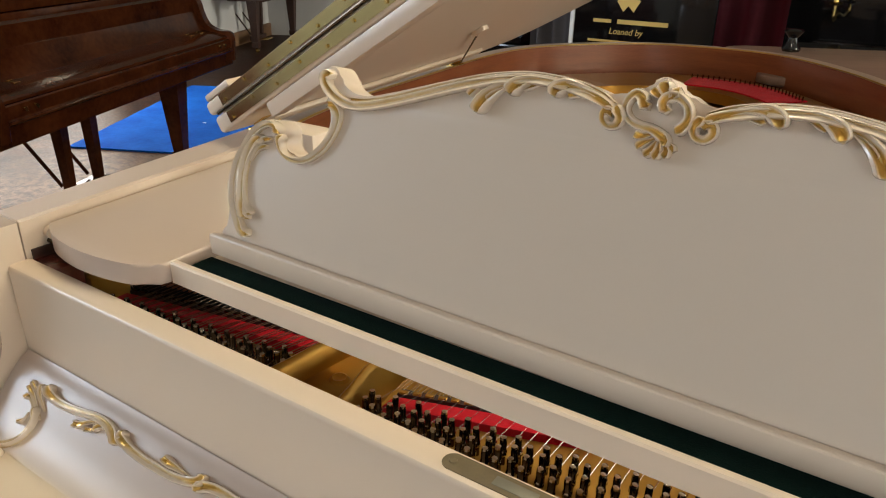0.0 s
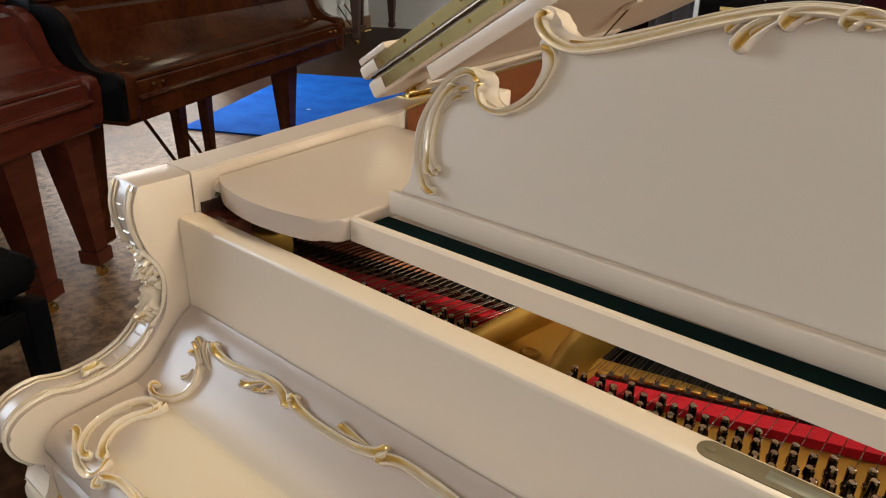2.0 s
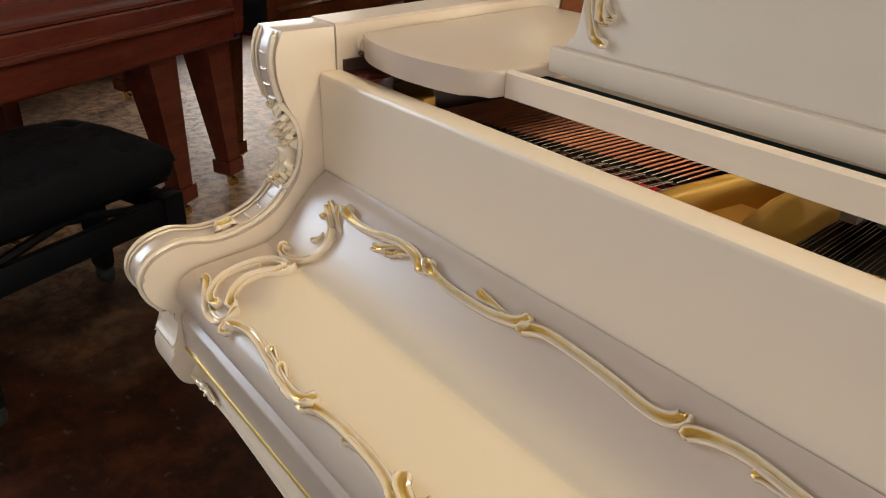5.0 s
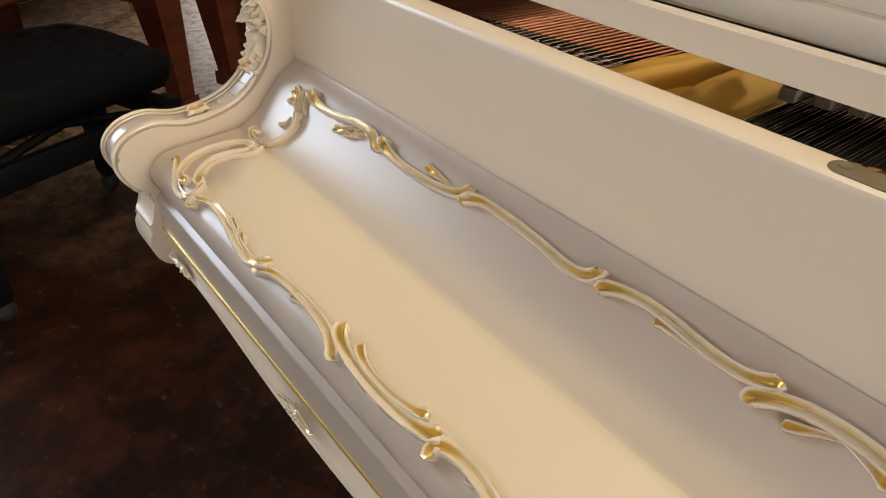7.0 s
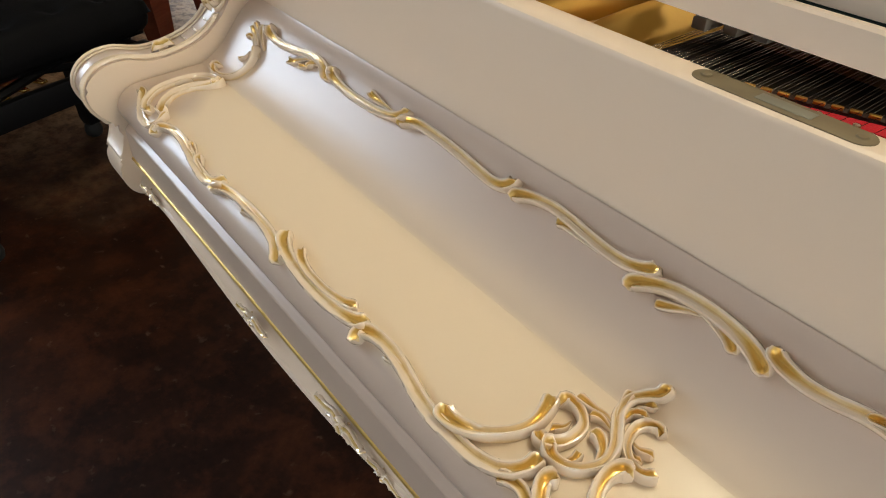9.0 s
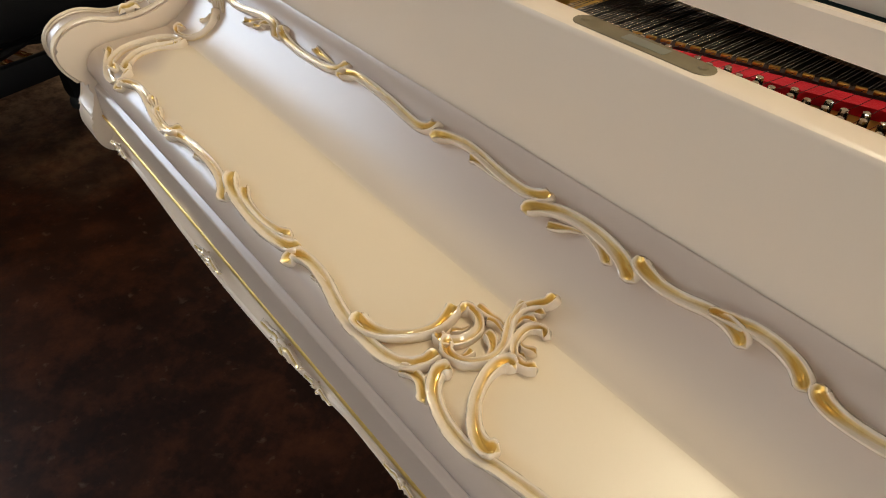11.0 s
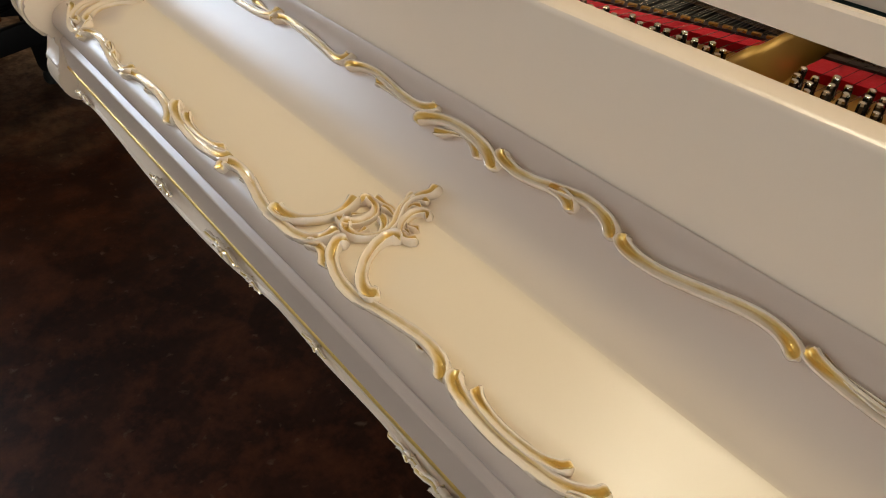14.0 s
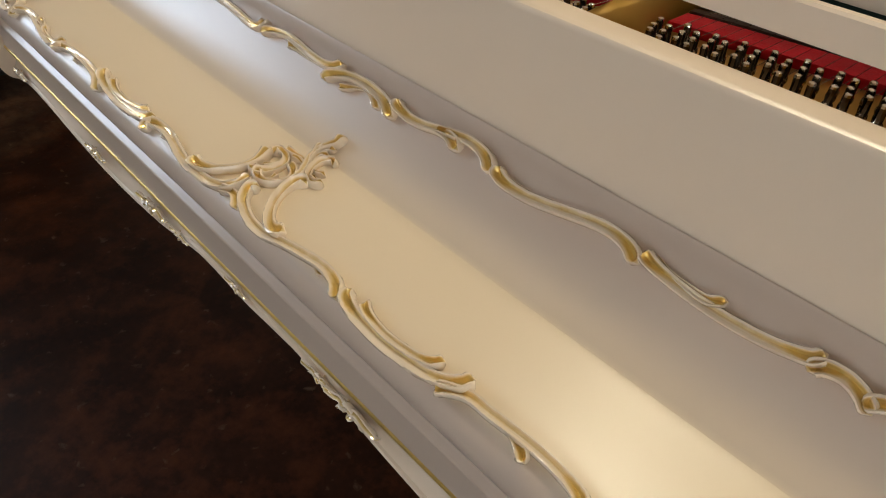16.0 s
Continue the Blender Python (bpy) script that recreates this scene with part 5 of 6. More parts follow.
tagged(part("wound_string_set", wound_bm, copper, plate, "", 0), "copper-wound bass strings", kind="stuff")
damper_mesh = mesh_of("damper", box(-0.0075, 0.0075, 0.0, 0.034, 0.878, 0.889, 0.0015), felt_white)
head_mesh = mesh_of("damper_head", box(-0.0070, 0.0070, 0.002, 0.032, 0.8895, 0.904, 0.001), black_wood)
for k in range(33):
    x = 0.486 + 0.0255 * k
    if abs(x - 0.835) < 0.018:
        continue
    for me in (damper_mesh, head_mesh):
        ob = new(me.name, me)
        ob.parent = plate
        ob.matrix_basis = pose(x, bar_y(x) + 0.075, 0)

# lid, propped open, its front flap folded back on top
HX, HZ, OPEN, SPINE = -0.096, 0.994, radians(31.5), 0.135


def lid_point(a, y, h):
    """a: across the lid from its hinge, h: above its underside."""
    return Vector((HX - SPINE * (y - 0.414) + a * math.cos(OPEN) - h * math.sin(OPEN), y, HZ + a * math.sin(OPEN) + h * math.cos(OPEN)))


lid_edge = [(max(p[0] - HX + SPINE * (p[1] - 0.414) - 0.006, -0.006), p[1]) for p in resampled(OUTER, 90) if p[1] > 0.45]
lid_outline = [(-0.004, 0.412)] + lid_edge + [(1.56, 0.412)]
lid = part("lid", prism(lid_outline, lambda a, y, d: lid_point(a, y, d - 0.006), 0.030, 0.007, 4), cream, piano, "cream lid propped open", 30)
flap = [(-0.010, 0.412), (-0.010, 0.770), (0.06, 0.784), (1.50, 0.784), (1.56, 0.770), (1.56, 0.412)]
part("folded_flap", prism(flap, lambda a, y, d: lid_point(a, y, 0.028 + d), 0.024, 0.007, 4), cream, lid, "", 30)
part("flap_border", prism([(-0.008, 0.414), (-0.008, 0.768), (0.060, 0.768), (0.060, 0.414)], lambda a, y, d: lid_point(a, y, 0.0523 + d), 0.011, 0.003, 2), cream, lid)
for h0 in (0.0010, 0.0315):
    leaf = part("hinge_leaf", prism([(0.030, h0), (1.50, h0), (1.50, h0 + 0.018), (0.030, h0 + 0.018)], lambda a, h, d: lid_point(a, 0.4118 - d, h), 0.0016), lacquered_brass, lid, "long brass hinge leaf", 20)
    for k in range(24):
        c = lid_point(0.042 + 0.062 * k, 0.4102, h0 + 0.009 + (0.003 if k % 2 else -0.003))
        part("screw", tube([c, c - Vector((0, 0.0022, 0))], 0.0026, 8), brass, leaf)
part("hinge_knuckle", tube([lid_point(a, 0.4112, 0.0260) for a in (0.010, 0.5, 1.0, 1.50)], 0.0030, 8), steel, lid)
part("batten", prism([(0.122, 0.412), (1.50, 0.412), (1.50, 0.446), (0.122, 0.446)], lambda a, y, d: lid_point(a, y, -0.0305 + d), 0.024, 0.003), cream, lid)
part("lid_bead", prism([(0.014, 0.50), (0.046, 0.50), (0.046, 1.40), (0.014, 1.40)], lambda a, y, d: lid_point(a, y, -0.0165 + d), 0.0100, 0.004), cream, lid)
part("catch", prism([(0.215, 1.015), (0.25, 1.015), (0.25, 1.045), (0.215, 1.045)], lambda a, y, d: lid_point(a, y, -0.016 + d), 0.0098, 0.002), cream, lid)
for y in (0.512, 1.285):
    hx = HX - SPINE * (y - 0.414)
    hinge = part("lid_hinge", prism([(0.0, -0.03), (0.030, -0.03), (0.030, 0.03), (0.0, 0.03)], lambda a, b, d: (hx - 0.005 + a, y + b, RIM_TOP + d), 0.002), brass, lid, "polished brass butt hinge")
    part("knuckle", tube([(hx + 0.014, y - 0.026, RIM_TOP + 0.0085), (hx + 0.014, y + 0.026, RIM_TOP + 0.0085)], 0.0066, 12), brass, hinge)
    part("upper_leaf", prism([(0.004, y - 0.03), (0.034, y - 0.03), (0.034, y + 0.03), (0.004, y + 0.03)], lambda a, b, d: lid_point(a, b, -0.0085 + d), 0.002), brass, hinge)
part("stay_rod", tube([(HX - SPINE * 0.87 + 0.03, 1.285, RIM_TOP + 0.006), lid_point(0.225, 1.03, -0.014)], 0.0022, 6), aged_brass, lid, "thin brass stay rod")
prop = [(1.34, 0.86, 0.99), (1.10, 0.86, HZ + (1.10 - HX) * math.tan(OPEN) - 0.01)]
part("lid_prop", tube(prop, 0.010, 8), cream, piano, "cream lid prop")

# underside and legs
part("key_bed", box(-0.02, WIDE + 0.02, -0.16, 0.45, 0.600, 0.660, 0.004), cream, piano)
part("belly_beam", box(0.35, 1.05, 0.35, 1.45, 0.64, 0.70, 0.004), dark_wood, piano)


def cabriole(x, y, lean):
    pts = curve([(0.0, 0.0, 0.62), (0.030, 0.030, 0.54), (0.020, 0.020, 0.40), (-0.005, -0.005, 0.22), (-0.008, -0.008, 0.12), (0.012, 0.012, 0.07)], 0.03)
    line = [(x + lean[0] * p[0], y + lean[1] * p[1], p[2]) for p in pts]
    leg = part("leg", tube(line, 0.062, 12, taper=lambda u: 1.15 - 0.65 * u + 0.12 * math.sin(6 * u)), cream, piano, "cream cabriole leg", 60)
    part("caster", lathe([(0.0, 0.0), (0.022, 0.004), (0.028, 0.028), (0.022, 0.052), (0.016, 0.075)], 14, (x + lean[0] * 0.012, y + lean[1] * 0.012, 0)), brass, leg)


cabriole(0.08, 0.27, (-1, -1))
cabriole(1.32, 0.27, (1, -1))
cabriole(0.40, 1.55, (0, 1))
lyre = part("pedal_lyre", box(0.60, 0.80, 0.32, 0.40, 0.07, 0.15, 0.012), cream, piano)
for x in (0.63, 0.77):
    part("post", tube([(x, 0.36, 0.14), (x, 0.36, 0.61)], 0.016, 10), cream, lyre)
for x in (0.645, 0.70, 0.755):
    part("pedal", box(x - 0.012, x + 0.012, 0.23, 0.33, 0.078, 0.088, 0.003), brass, lyre)


# ---- the row of other pianos, bench, rug and far end of the room ----
def square_leg(name, parent, x, y, top, w_top, w_low, mat, lean=0.0):
    """A tapered square leg with a block foot and a brass caster. lean: how far its top stands aside."""
    bm = bmesh.new()
    rows = []
    for z, w in ((top, w_top), (0.115, w_low), (0.114, w_low * 1.28), (0.062, w_low * 1.28), (0.050, w_low * 0.9)):
        c = x + lean * max(0.0, (z - 0.115) / (top - 0.115))
        rows.append([(c - w / 2, y - w / 2, z), (c + w / 2, y - w / 2, z), (c + w / 2, y + w / 2, z), (c - w / 2, y + w / 2, z)])
    strip(rows, closed_v=True, bm=bm)
    leg = part(name, bm, mat, parent, "", 20)
    part("caster_fork", lathe([(0.010, 0.056), (0.016, 0.050), (0.012, 0.040), (0.014, 0.030)], 10, (x, y, 0)), brass, leg, "brass caster fork")
    bm = tube([(x - 0.010, y - 0.012, 0.019), (x + 0.010, y - 0.012, 0.019)], 0.019, 14)
    part("caster_wheel", bm, brass, leg, "brass caster wheel")
    return leg


def row_piano(label, mat, m, width, length, legs, polished):
    """A closed grand piano of the row: local x to its player's right, front at y = 0, body to +y."""
    p = thing("grand_piano", label, "grand piano", m, "pianos in a row")
    h = width / 2
    path = curve([(-h, 0.30), (-h, length * 0.6), (-h + 0.10, length * 0.93), (-h + 0.40, length), (-0.05, length * 0.90), (0.20, length * 0.68), (h - 0.12, length * 0.48), (h - 0.01, 0.55), (h, 0.30)], 0.05)
    line = [tuple(q) for q in path]
    part("case", prism(line, lambda a, b, d: (a, b, 0.985 - d), 0.33, 0.006), mat, p, "", 35)
    wide = [(a * 1.012, b * 1.004 + 0.0) for a, b in line]
    part("lid", prism(wide, lambda a, b, d: (a, b, (1.047 if polished else 1.012) - d), 0.059 if polished else 0.024, 0.006), mat, p, "", 35)
    profile = curve([(0.30, 0.985), (0.235, 0.975), (0.185, 0.93), (0.165, 0.86), (0.135, 0.80), (0.080, 0.772), (0.020, 0.765), (-0.004, 0.745), (-0.004, 0.70)], 0.01)
    arm_side = [tuple(q) for q in profile] + [(0.0, 0.60), (0.30, 0.60)]
    for x0, x1 in ((-h, -h + 0.055), (h - 0.055, h)):
        part("arm", prism(arm_side, lambda a, b, d: (x0 + d, a, b), x1 - x0, 0.006), mat, p, "", 35)
    if polished:
        # black boards over the arm and side at the bass end
        part("black_cheek", prism(arm_side, lambda a, b, d: (-h - 0.036 + d, a + 0.004, b), 0.0355, 0.004), black_wood, p, "black cheek at its bass end", 35)
        part("black_side", box(-h - 0.036, -h - 0.001, 0.306, 1.0, 0.60, 1.0, 0.004), black_wood, p)
    inner_w = h - 0.0565
    part("front_board", extrude_x([(0.205, 0.80), (0.215, 0.955), (0.24, 0.965), (0.26, 0.80)], -inner_w, inner_w), mat, p, "", 25)
    up = 0.0 if polished else 0.018
    board = part("fallboard", extrude_x([(0.204, 0.87), (0.196, 0.874), (0.170, 0.80 + up), (0.150, 0.770 + up), (0.030, 0.744 + up), (0.018, 0.738 + up), (0.016, 0.728 + up), (0.204, 0.728 + up)], -inner_w, inner_w), mat, p, "", 30)
    slip = part("key_slip", extrude_x([(0.014, 0.725 + up), (0.006, 0.720 + up), (0.004, 0.676 + up), (-0.006, 0.670 + up), (-0.008, 0.662 + up), (0.000, 0.654 + up), (0.002, 0.640), (0.003, 0.588), (0.10, 0.586), (0.10, 0.725 + up)], -inner_w, inner_w), mat, p, "", 25)
    # brass fittings in pairs, the doubles standing in for reflections in the polish
    for s in (-1, 1):
        for dx, y, z in ((0.10, 0.150, 0.768), (0.10, 0.120, 0.762), (0.22, 0.150, 0.768), (0.22, 0.120, 0.762)) if polished else ():
            c = Vector((s * (inner_w - dx), y, z))
            part("brass_plate", box(c.x - 0.016, c.x + 0.016, c.y - 0.009, c.y + 0.009, c.z, c.z + 0.006, 0.002), brass, board, "small brass plate, doubled for its reflection")
        for dx in (0.09, 0.15) if polished else ():
            part("knob", tube([(s * (inner_w - dx), 0.006, 0.700), (s * (inner_w - dx), -0.010, 0.700)], 0.009, 12), brass, slip, "small brass knob, doubled for its reflection")
    part("key_bed", box(-h + 0.002, h - 0.002, 0.02, 0.45, 0.575, 0.599, 0.003), mat, p)
    part("moulding", tube([(-inner_w, -0.007, 0.665 + up), (0, -0.007, 0.665 + up), (inner_w, -0.007, 0.665 + up)], 0.006 if polished else 0.009, 10), mat, slip)
    for x, y, lean in legs:
        square_leg("leg", p, x, y, 0.58, 0.125 if polished else 0.116, 0.062, mat, lean)
    lyre = part("pedal_lyre", box(-0.16, 0.16, 0.38, 0.48, 0.06, 0.12, 0.008), mat, p)
    for x in (-0.115, 0.115):
        bm = bmesh.new()
        strip([[(x + sx * w, 0.43 + sy * w, z) for sx, sy in ((-1, -1), (1, -1), (1, 1), (-1, 1))] for z, w in ((0.12, 0.020), (0.58, 0.032))], closed_v=True, bm=bm)
        part("post", bm, mat, lyre, "", 20)
        part("brace", tube([(x * 0.9, 0.48, 0.13), (x * 0.9, 0.84, 0.62)], 0.009, 8), mat, lyre)
    for x in (-0.07, 0.0, 0.07):
        part("pedal", box(x - 0.013, x + 0.013, 0.27, 0.39, 0.068, 0.078, 0.003), brass, lyre)
    return p


TURN_P = math.degrees(math.atan2(A_DIR.y, A_DIR.x))
corner_1, width_1 = Vector((-1.80, 0.729, 0)), 1.50
turn_1 = TURN_P + 3.0
mid_1 = corner_1 - Vector((math.cos(radians(turn_1)), math.sin(radians(turn_1)), 0)) * width_1 * 0.52
row_piano("reddish satin mahogany grand piano, closed", mahogany, pose(mid_1.x, mid_1.y, 0, 0, 0, turn_1) @ Matrix.Diagonal((1.04, 1.04, 1.0, 1)), width_1, 1.70, [(0.706, 0.106, -0.045), (0.420, 0.085, -0.045), (-0.706, 0.106, 0.045), (-0.420, 0.085, 0.045), (-0.2, 1.45, 0.0)], False)
corner_2, width_2 = A_DIR * 3.402 - N_DIR * 1.25, 1.945
mid_2 = corner_2 - A_DIR * width_2 / 2
row_piano("polished burr-walnut grand piano, closed", walnut, pose(mid_2.x, mid_2.y, 0, 0, 0, TURN_P), width_2, 1.75, [(0.648, 0.25, 0.0), (-0.90, 0.30, 0.0), (-0.42, 1.45, 0.0)], True)


def bench(m):
    """Black tufted piano bench: cushion on a scissor lift over a low frame with four legs."""
    b = thing("piano_bench", "black tufted leather piano bench on black wooden legs", "bench", m)
    w, d, n = 0.62, 0.42, 44
    rows = []
    for i in range(n + 1):
        row = []
        for j in range(n + 1):
            u, v = -1 + 2 * i / n, -1 + 2 * j / n
            round_off = math.sqrt(max(0.0, 1 - max(abs(u) ** 9, abs(v) ** 9)))
            bx, by = (u * 2.5) % 1 - 0.5, (v * 2.0) % 1 - 0.5
            dimple = 0.016 * math.exp(-(bx * bx * 0.9 + by * by * 1.2) * 28) if abs(u) < 0.95 and abs(v) < 0.95 else 0
            fold = 0.005 * math.exp(-min(abs(bx), abs(by)) * 26) * round_off
            dome = (1 - 0.55 * u * u) * (1 - 0.55 * v * v)
            corner = 1 - 0.035 * (u * v) ** 4
            row.append((u * w / 2 * corner, v * d / 2 * corner, 0.462 + (0.034 + 0.056 * dome) * round_off - dimple - fold))
        rows.append(row)
    seat = part("seat_cushion", strip(rows), leather, b, "tufted black leather cushion", 80)
    side = []
    for k in range(64):
        a = 2 * math.pi * k / 64
        u, v = math.copysign(abs(math.cos(a)) ** 0.22, math.cos(a)), math.copysign(abs(math.sin(a)) ** 0.22, math.sin(a))
        side.append([(u * w / 2 * q, v * d / 2 * q, z) for q, z in ((0.90, 0.418), (0.965, 0.420), (0.995, 0.432), (1.004, 0.448), (0.998, 0.466), (0.97, 0.474))])
    part("cushion_side", strip(side, closed_u=True), leather, seat, "", 60)
    part("seat_board", box(-w / 2 + 0.03, w / 2 - 0.03, -d / 2 + 0.03, d / 2 - 0.03, 0.405, 0.4178, 0.003), black_wood, b)
    for u in (-0.8, -0.4, 0.0, 0.4, 0.8):
        for v in (-0.75, -0.25, 0.25, 0.75):
            part("button", lathe([(0.0, 0.004), (0.006, 0.002), (0.008, -0.002)], 8, (u * w / 2, v * d / 2, 0.480 + 0.056 * (1 - 0.55 * u * u) * (1 - 0.55 * v * v))), leather, seat)
    hx, hy = 0.300, 0.200
    for sx in (-1, 1):
        for sy in (-1, 1):
            x, y = sx * (hx - 0.029), sy * (hy - 0.029)
            bm = bmesh.new()
            strip([[(x + a * q, y + c * q, z) for a, c in ((-1, -1), (1, -1), (1, 1), (-1, 1))] for z, q in ((0.372, 0.029), (0.30, 0.029), (0.066, 0.022), (0.046, 0.017))], closed_v=True, bm=bm)
            leg = part("leg", bm, black_wood, b, "", 20)
            part("leg_cap", box(x - 0.029, x + 0.029, y - 0.029, y + 0.029, 0.3722, 0.3750, 0.001), black_wood, leg)
            part("foot", lathe([(0.0, 0.0), (0.014, 0.001), (0.024, 0.010), (0.027, 0.025), (0.024, 0.040), (0.014, 0.050)], 16, (x, y, 0)), rubber, leg, "rounded black foot")
    for sy in (-1, 1):
        y = sy * (hy - 0.016)
        part("side_rail", box(-hx + 0.0585, hx - 0.0585, y - 0.012, y + 0.012, 0.302, 0.366, 0.003), black_wood, b)
        for turn in (-1, 1):
            part("lift_arm", tube([(turn * -0.21, sy * (hy - 0.045), 0.350), (turn * 0.06, sy * (hy - 0.045), 0.408)], 0.011, 6), black_wood, b)
    for sx in (-1, 1):
        x = sx * (hx - 0.016)
        part("end_rail", box(x - 0.012, x + 0.012, -hy + 0.0585, hy - 0.0585, 0.302, 0.366, 0.003), black_wood, b)
        part("adjusting_knob", tube([(sx * (hx - 0.02), 0, 0.335), (sx * (hx + 0.045), 0, 0.335)], 0.024, 14), black_wood, b)
    return b


bench(pose(-1.1425, -0.174, 0, 0, 0, 110.2))

# blue rug
RUG_A, RUG_B = Vector((-0.50, 0.866, 0)), Vector((0.90, 0.436, 0))
rug_bm = bmesh.new()
rug_rows = []
for i in range(31):
    rug_rows.append([Vector((-3.62, 2.02, 0)) + RUG_A * (2.05 * i / 30) + RUG_B * (2.1 * j / 30) + Vector((0, 0, 0.012 + 0.003 * noise.noise(Vector((i * 0.4, j * 0.4, 0))))) for j in range(31)])
strip(rug_rows, bm=rug_bm)
ring = bmesh.ops.extrude_edge_only(rug_bm, edges=[e for e in rug_bm.edges if len(e.link_faces) == 1])
for v in (g for g in ring["geom"] if isinstance(g, bmesh.types.BMVert)):
    v.co.z = 0.0005
tagged(part("rug", rug_bm, rug_blue, None, "", 60), "bright blue short-pile rug on the floor", "rug")
# a small thin white piece for a whitish mark on the rug
white_mark_bm = prism([(0, 0), (0.028, 0.006), (0.024, 0.020), (0.003, 0.016)], lambda a, b, d: (-3.42 + a, 2.92 + b, 0.021 - d), 0.002)
tagged(part("white_mark", white_mark_bm, paper), "small white mark on the blue rug", "paper")


# ---- the far end: sign, curtains, black uprights, side table ----
def letters(text, parent, x, y, z, height, mat, slant=0.0):
    data = bpy.data.curves.new("lettering", "FONT")
    data.body, data.size, data.extrude, data.shear = text, height, 0.0008, slant
    ob = new("lettering", data)
    dg = bpy.context.evaluated_depsgraph_get()
    me = bpy.data.meshes.new_from_object(ob.evaluated_get(dg))
    bpy.data.objects.remove(ob)
    me.materials.clear()
    me.materials.append(mat)
    ob = new("lettering", me)
    ob.parent = parent
    ob.matrix_basis = pose(x, y, z, 90, 0, 0)
    return ob


SY = 3.05
sign = thing("sign_board", "tall black display board with gold lettering", "sign", pose(-0.30, SY, 0))
part("board", box(-0.34, 0.33, 0.0, 0.03, 0.04, 1.80, 0.003), black_lacquer, sign)
part("edge_strip", box(-0.362, -0.342, -0.004, 0.034, 0.03, 1.81, 0.002), paper, sign, "white edge strip")
part("foot", box(-0.30, 0.30, -0.15, 0.20, 0.0, 0.04, 0.004), black_wood, sign)
letters("Loaned by", sign, -0.158, -0.002, 0.874, 0.040, sign_gold, 0.2)
for x0, x1, z0, z1 in ((-0.240, -0.150, 0.924, 0.940), (-0.120, 0.125, 0.922, 0.942), (-0.26, -0.02, 0.834, 0.845), (0.0, 0.14, 0.834, 0.845)):
    part("printed_bar", box(x0, x1, -0.0024, -0.0006, z0, z1), sign_gold, sign)
part("emblem", prism([(-0.130, 1.025), (-0.095, 0.978), (-0.072, 1.005), (-0.045, 0.978), (-0.015, 1.030), (-0.050, 1.046), (-0.095, 1.046)], lambda a, b, d: (a, -0.0026 + d, b), 0.002), sign_gold, sign)


def curtain(x0, x1, y, top, mat, label, folds, depth=0.035):
    n = folds * 10
    rows = []
    for i in range(n + 1):
        u = i / n
        yy = y + depth * math.sin(2 * math.pi * folds * u) + 0.012 * math.sin(23 * u)
        rows.append([(x0 + (x1 - x0) * u, yy + 0.006 * math.sin(5 * z + 9 * u), z) for z in np.linspace(0.012, top, 12)])
    bm = strip(rows)
    bmesh.ops.solidify(bm, geom=list(bm.faces), thickness=0.004)
    return tagged(part("curtain", bm, mat, None, "", 70), label, "curtain")


curtain(-0.92, -0.67, 3.14, 2.6, curtain_grey, "grey cloth curtain hanging in folds to the floor", 3)
curtain(-1.6, 3.6, 4.45, 2.9, wine_cloth, "dark wine-red curtain hanging in deep folds", 26, 0.05)


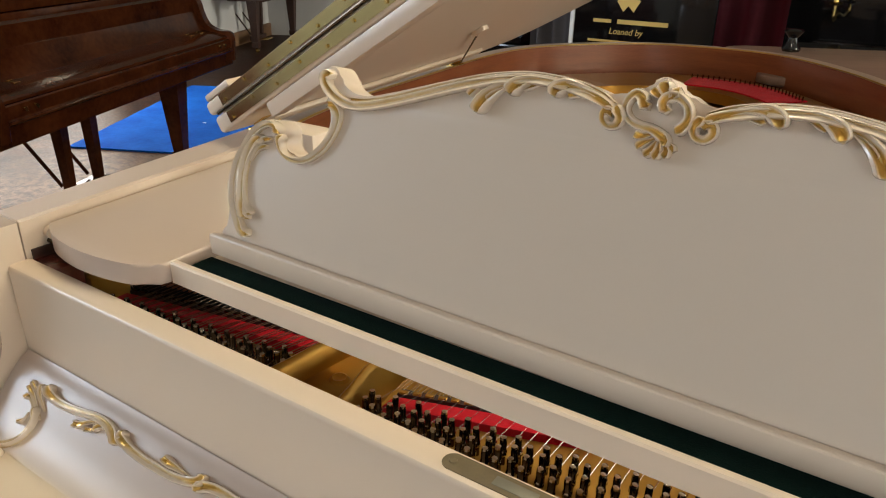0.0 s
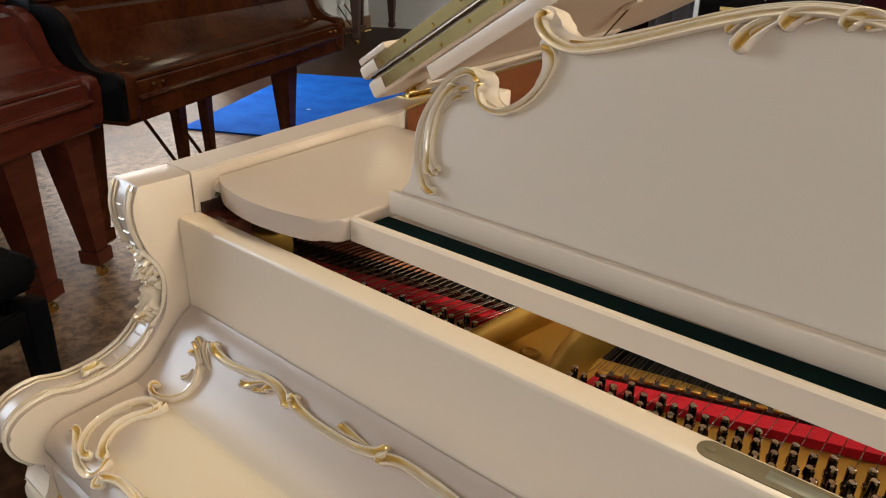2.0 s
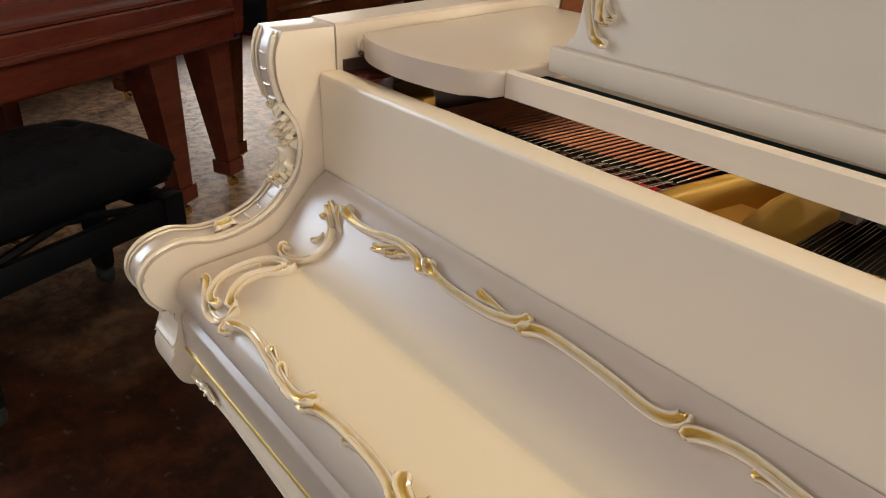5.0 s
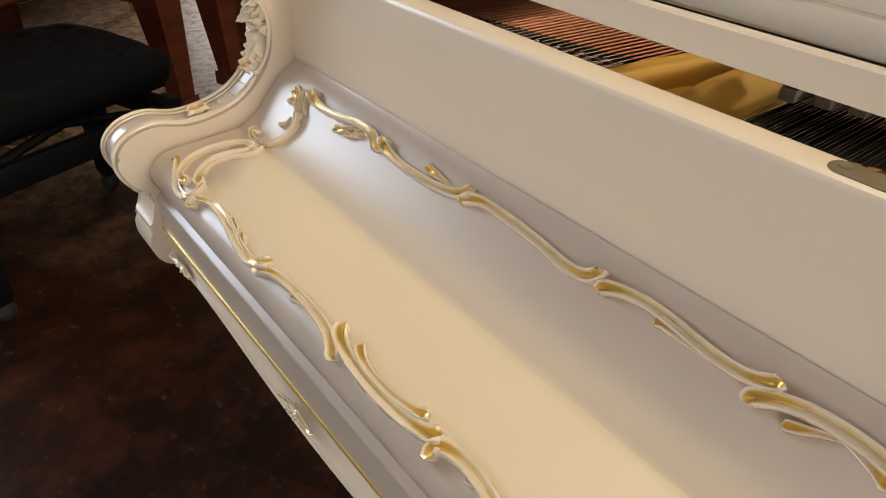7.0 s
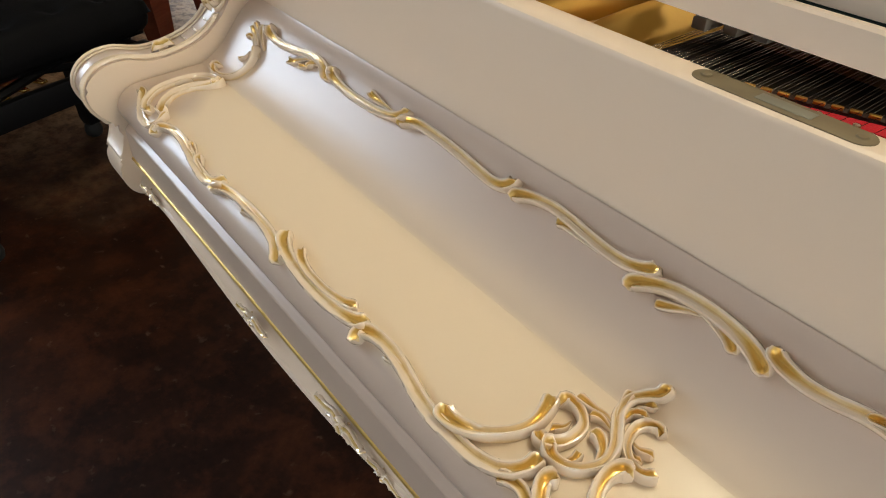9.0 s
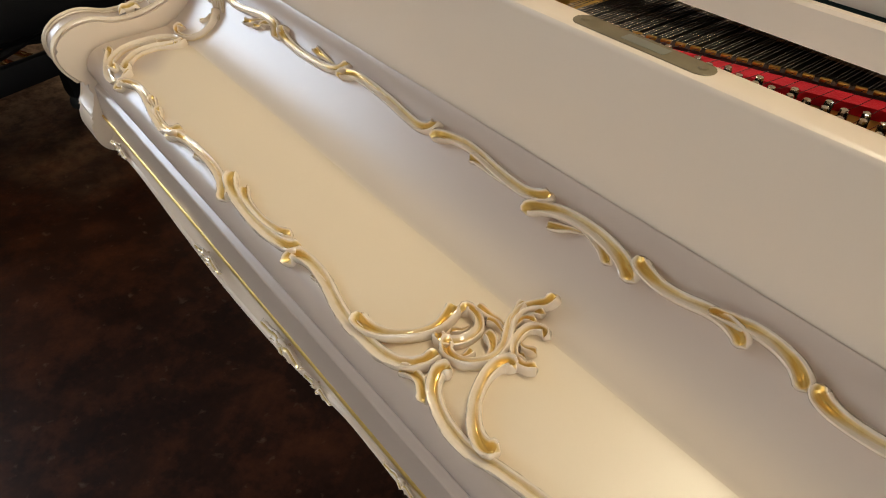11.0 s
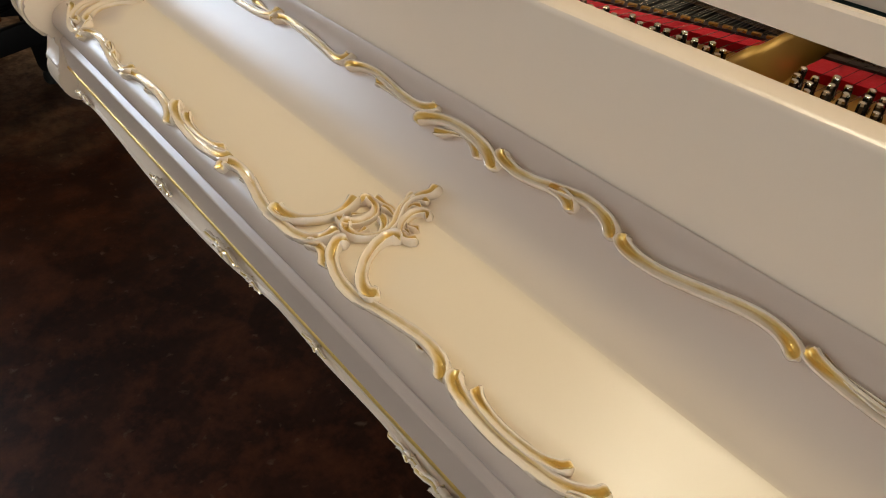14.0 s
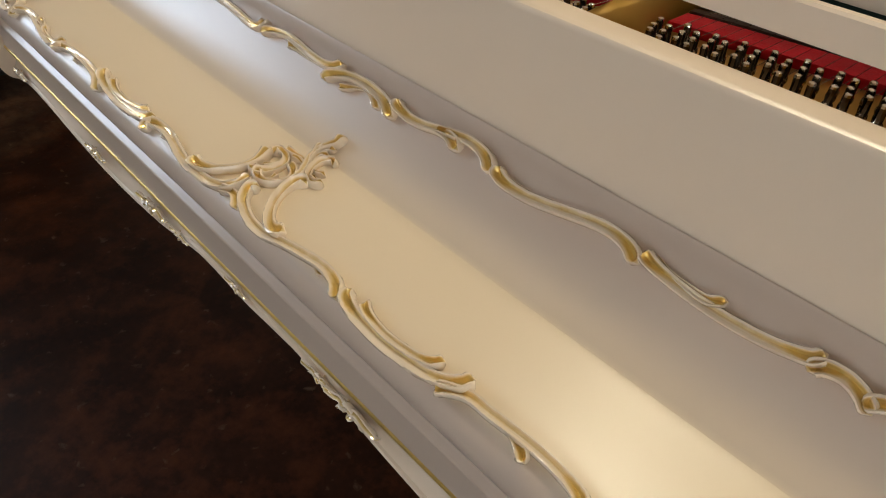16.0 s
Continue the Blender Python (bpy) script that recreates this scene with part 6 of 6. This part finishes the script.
def upright(x, y):
    p = thing("upright_piano", "black polished upright piano with brass candle sconces", "upright piano", pose(x, y, 0), "black uprights")
    part("body", box(-0.74, 0.74, 0.22, 0.58, 0.0, 1.20, 0.006), black_lacquer, p)
    part("top_lid", box(-0.76, 0.76, 0.19, 0.60, 1.203, 1.226, 0.006), black_lacquer, p)
    part("upper_panel", box(-0.66, 0.66, 0.196, 0.219, 0.84, 1.18, 0.008), black_lacquer, p)
    part("key_bed", box(-0.74, 0.74, -0.06, 0.219, 0.60, 0.68, 0.008), black_lacquer, p)
    part("fallboard", extrude_x([(0.217, 0.683), (0.217, 0.83), (0.19, 0.83), (0.14, 0.76), (-0.05, 0.725), (-0.055, 0.683)], -0.68, 0.68), black_lacquer, p, "", 30)
    part("lower_panel", box(-0.66, 0.66, 0.196, 0.219, 0.10, 0.58, 0.008), black_lacquer, p)
    for s in (-1, 1):
        part("leg", lathe([(0.026, 0.0), (0.030, 0.04), (0.022, 0.08), (0.034, 0.35), (0.042, 0.52), (0.030, 0.56), (0.036, 0.599)], 16, (s * 0.69, -0.02, 0)), black_lacquer, p)
        sconce = part("sconce", tube([(s * 0.52, 0.195, 0.98), (s * 0.52, 0.12, 0.95), (s * 0.52, 0.07, 0.98), (s * 0.52, 0.07, 1.02)], 0.008, 8), brass, p, "brass candle sconce")
        part("cup", lathe([(0.008, 1.018), (0.026, 1.026), (0.030, 1.034), (0.012, 1.040), (0.012, 1.075)], 12, (s * 0.52, 0.07, 0)), brass, sconce)
    return p


first = upright(0.95, 3.55)
copy_thing(first, pose(2.55, 3.55, 0))
copy_thing(first, pose(-1.95, 3.75, 0))

table = thing("side_table", "walnut side table with a smooth polished top", "table", pose(0.98, 2.62, 0, 0, 0, 24))
corner = 0.10
top_outline = [(sx * (0.74 - corner) + corner * math.cos(a), sy * (0.36 - corner) + corner * math.sin(a)) for sx, sy, a0 in ((1, 1, 0), (-1, 1, 90), (-1, -1, 180), (1, -1, 270)) for a in (radians(a0 + 15 * k) for k in range(7))]
part("tabletop", prism(top_outline, lambda a, b, d: (a, b, 0.92 - d), 0.03, 0.006, 3), material("table_walnut", (0.30, 0.20, 0.15), 0.30, second=(0.18, 0.115, 0.085), stretch=(1, 7, 7), scale=4, coat=0.4), table)
for sx in (-1, 1):
    for sy in (-1, 1):
        part("leg", lathe([(0.018, 0.0), (0.024, 0.05), (0.020, 0.40), (0.030, 0.84), (0.034, 0.889)], 12, (sx * 0.60, sy * 0.26, 0)), dark_wood, table)
vase = lathe([(0.0, 0.0), (0.030, 0.002), (0.034, 0.012), (0.020, 0.030), (0.016, 0.050), (0.030, 0.066), (0.036, 0.074), (0.028, 0.082), (0.0, 0.083)], 20, (0.42, 2.62, 0.9205))
tagged(part("candle_holder", vase, black_lacquer, None, "", 50), "black glossy turned candle holder on the side table", "candle holder")

leg_3 = Vector((-5.714, 5.568, 0))
mid_3 = leg_3 + A_DIR * 0.62 + N_DIR * 0.20
row_piano("dark stained grand piano, closed, far along the row", dark_wood, pose(mid_3.x, mid_3.y, 0, 0, 0, TURN_P), 1.50, 1.60, [(0.62, 0.20, 0.0), (-0.62, 0.20, 0.0), (-0.2, 1.4, 0.0)], False)
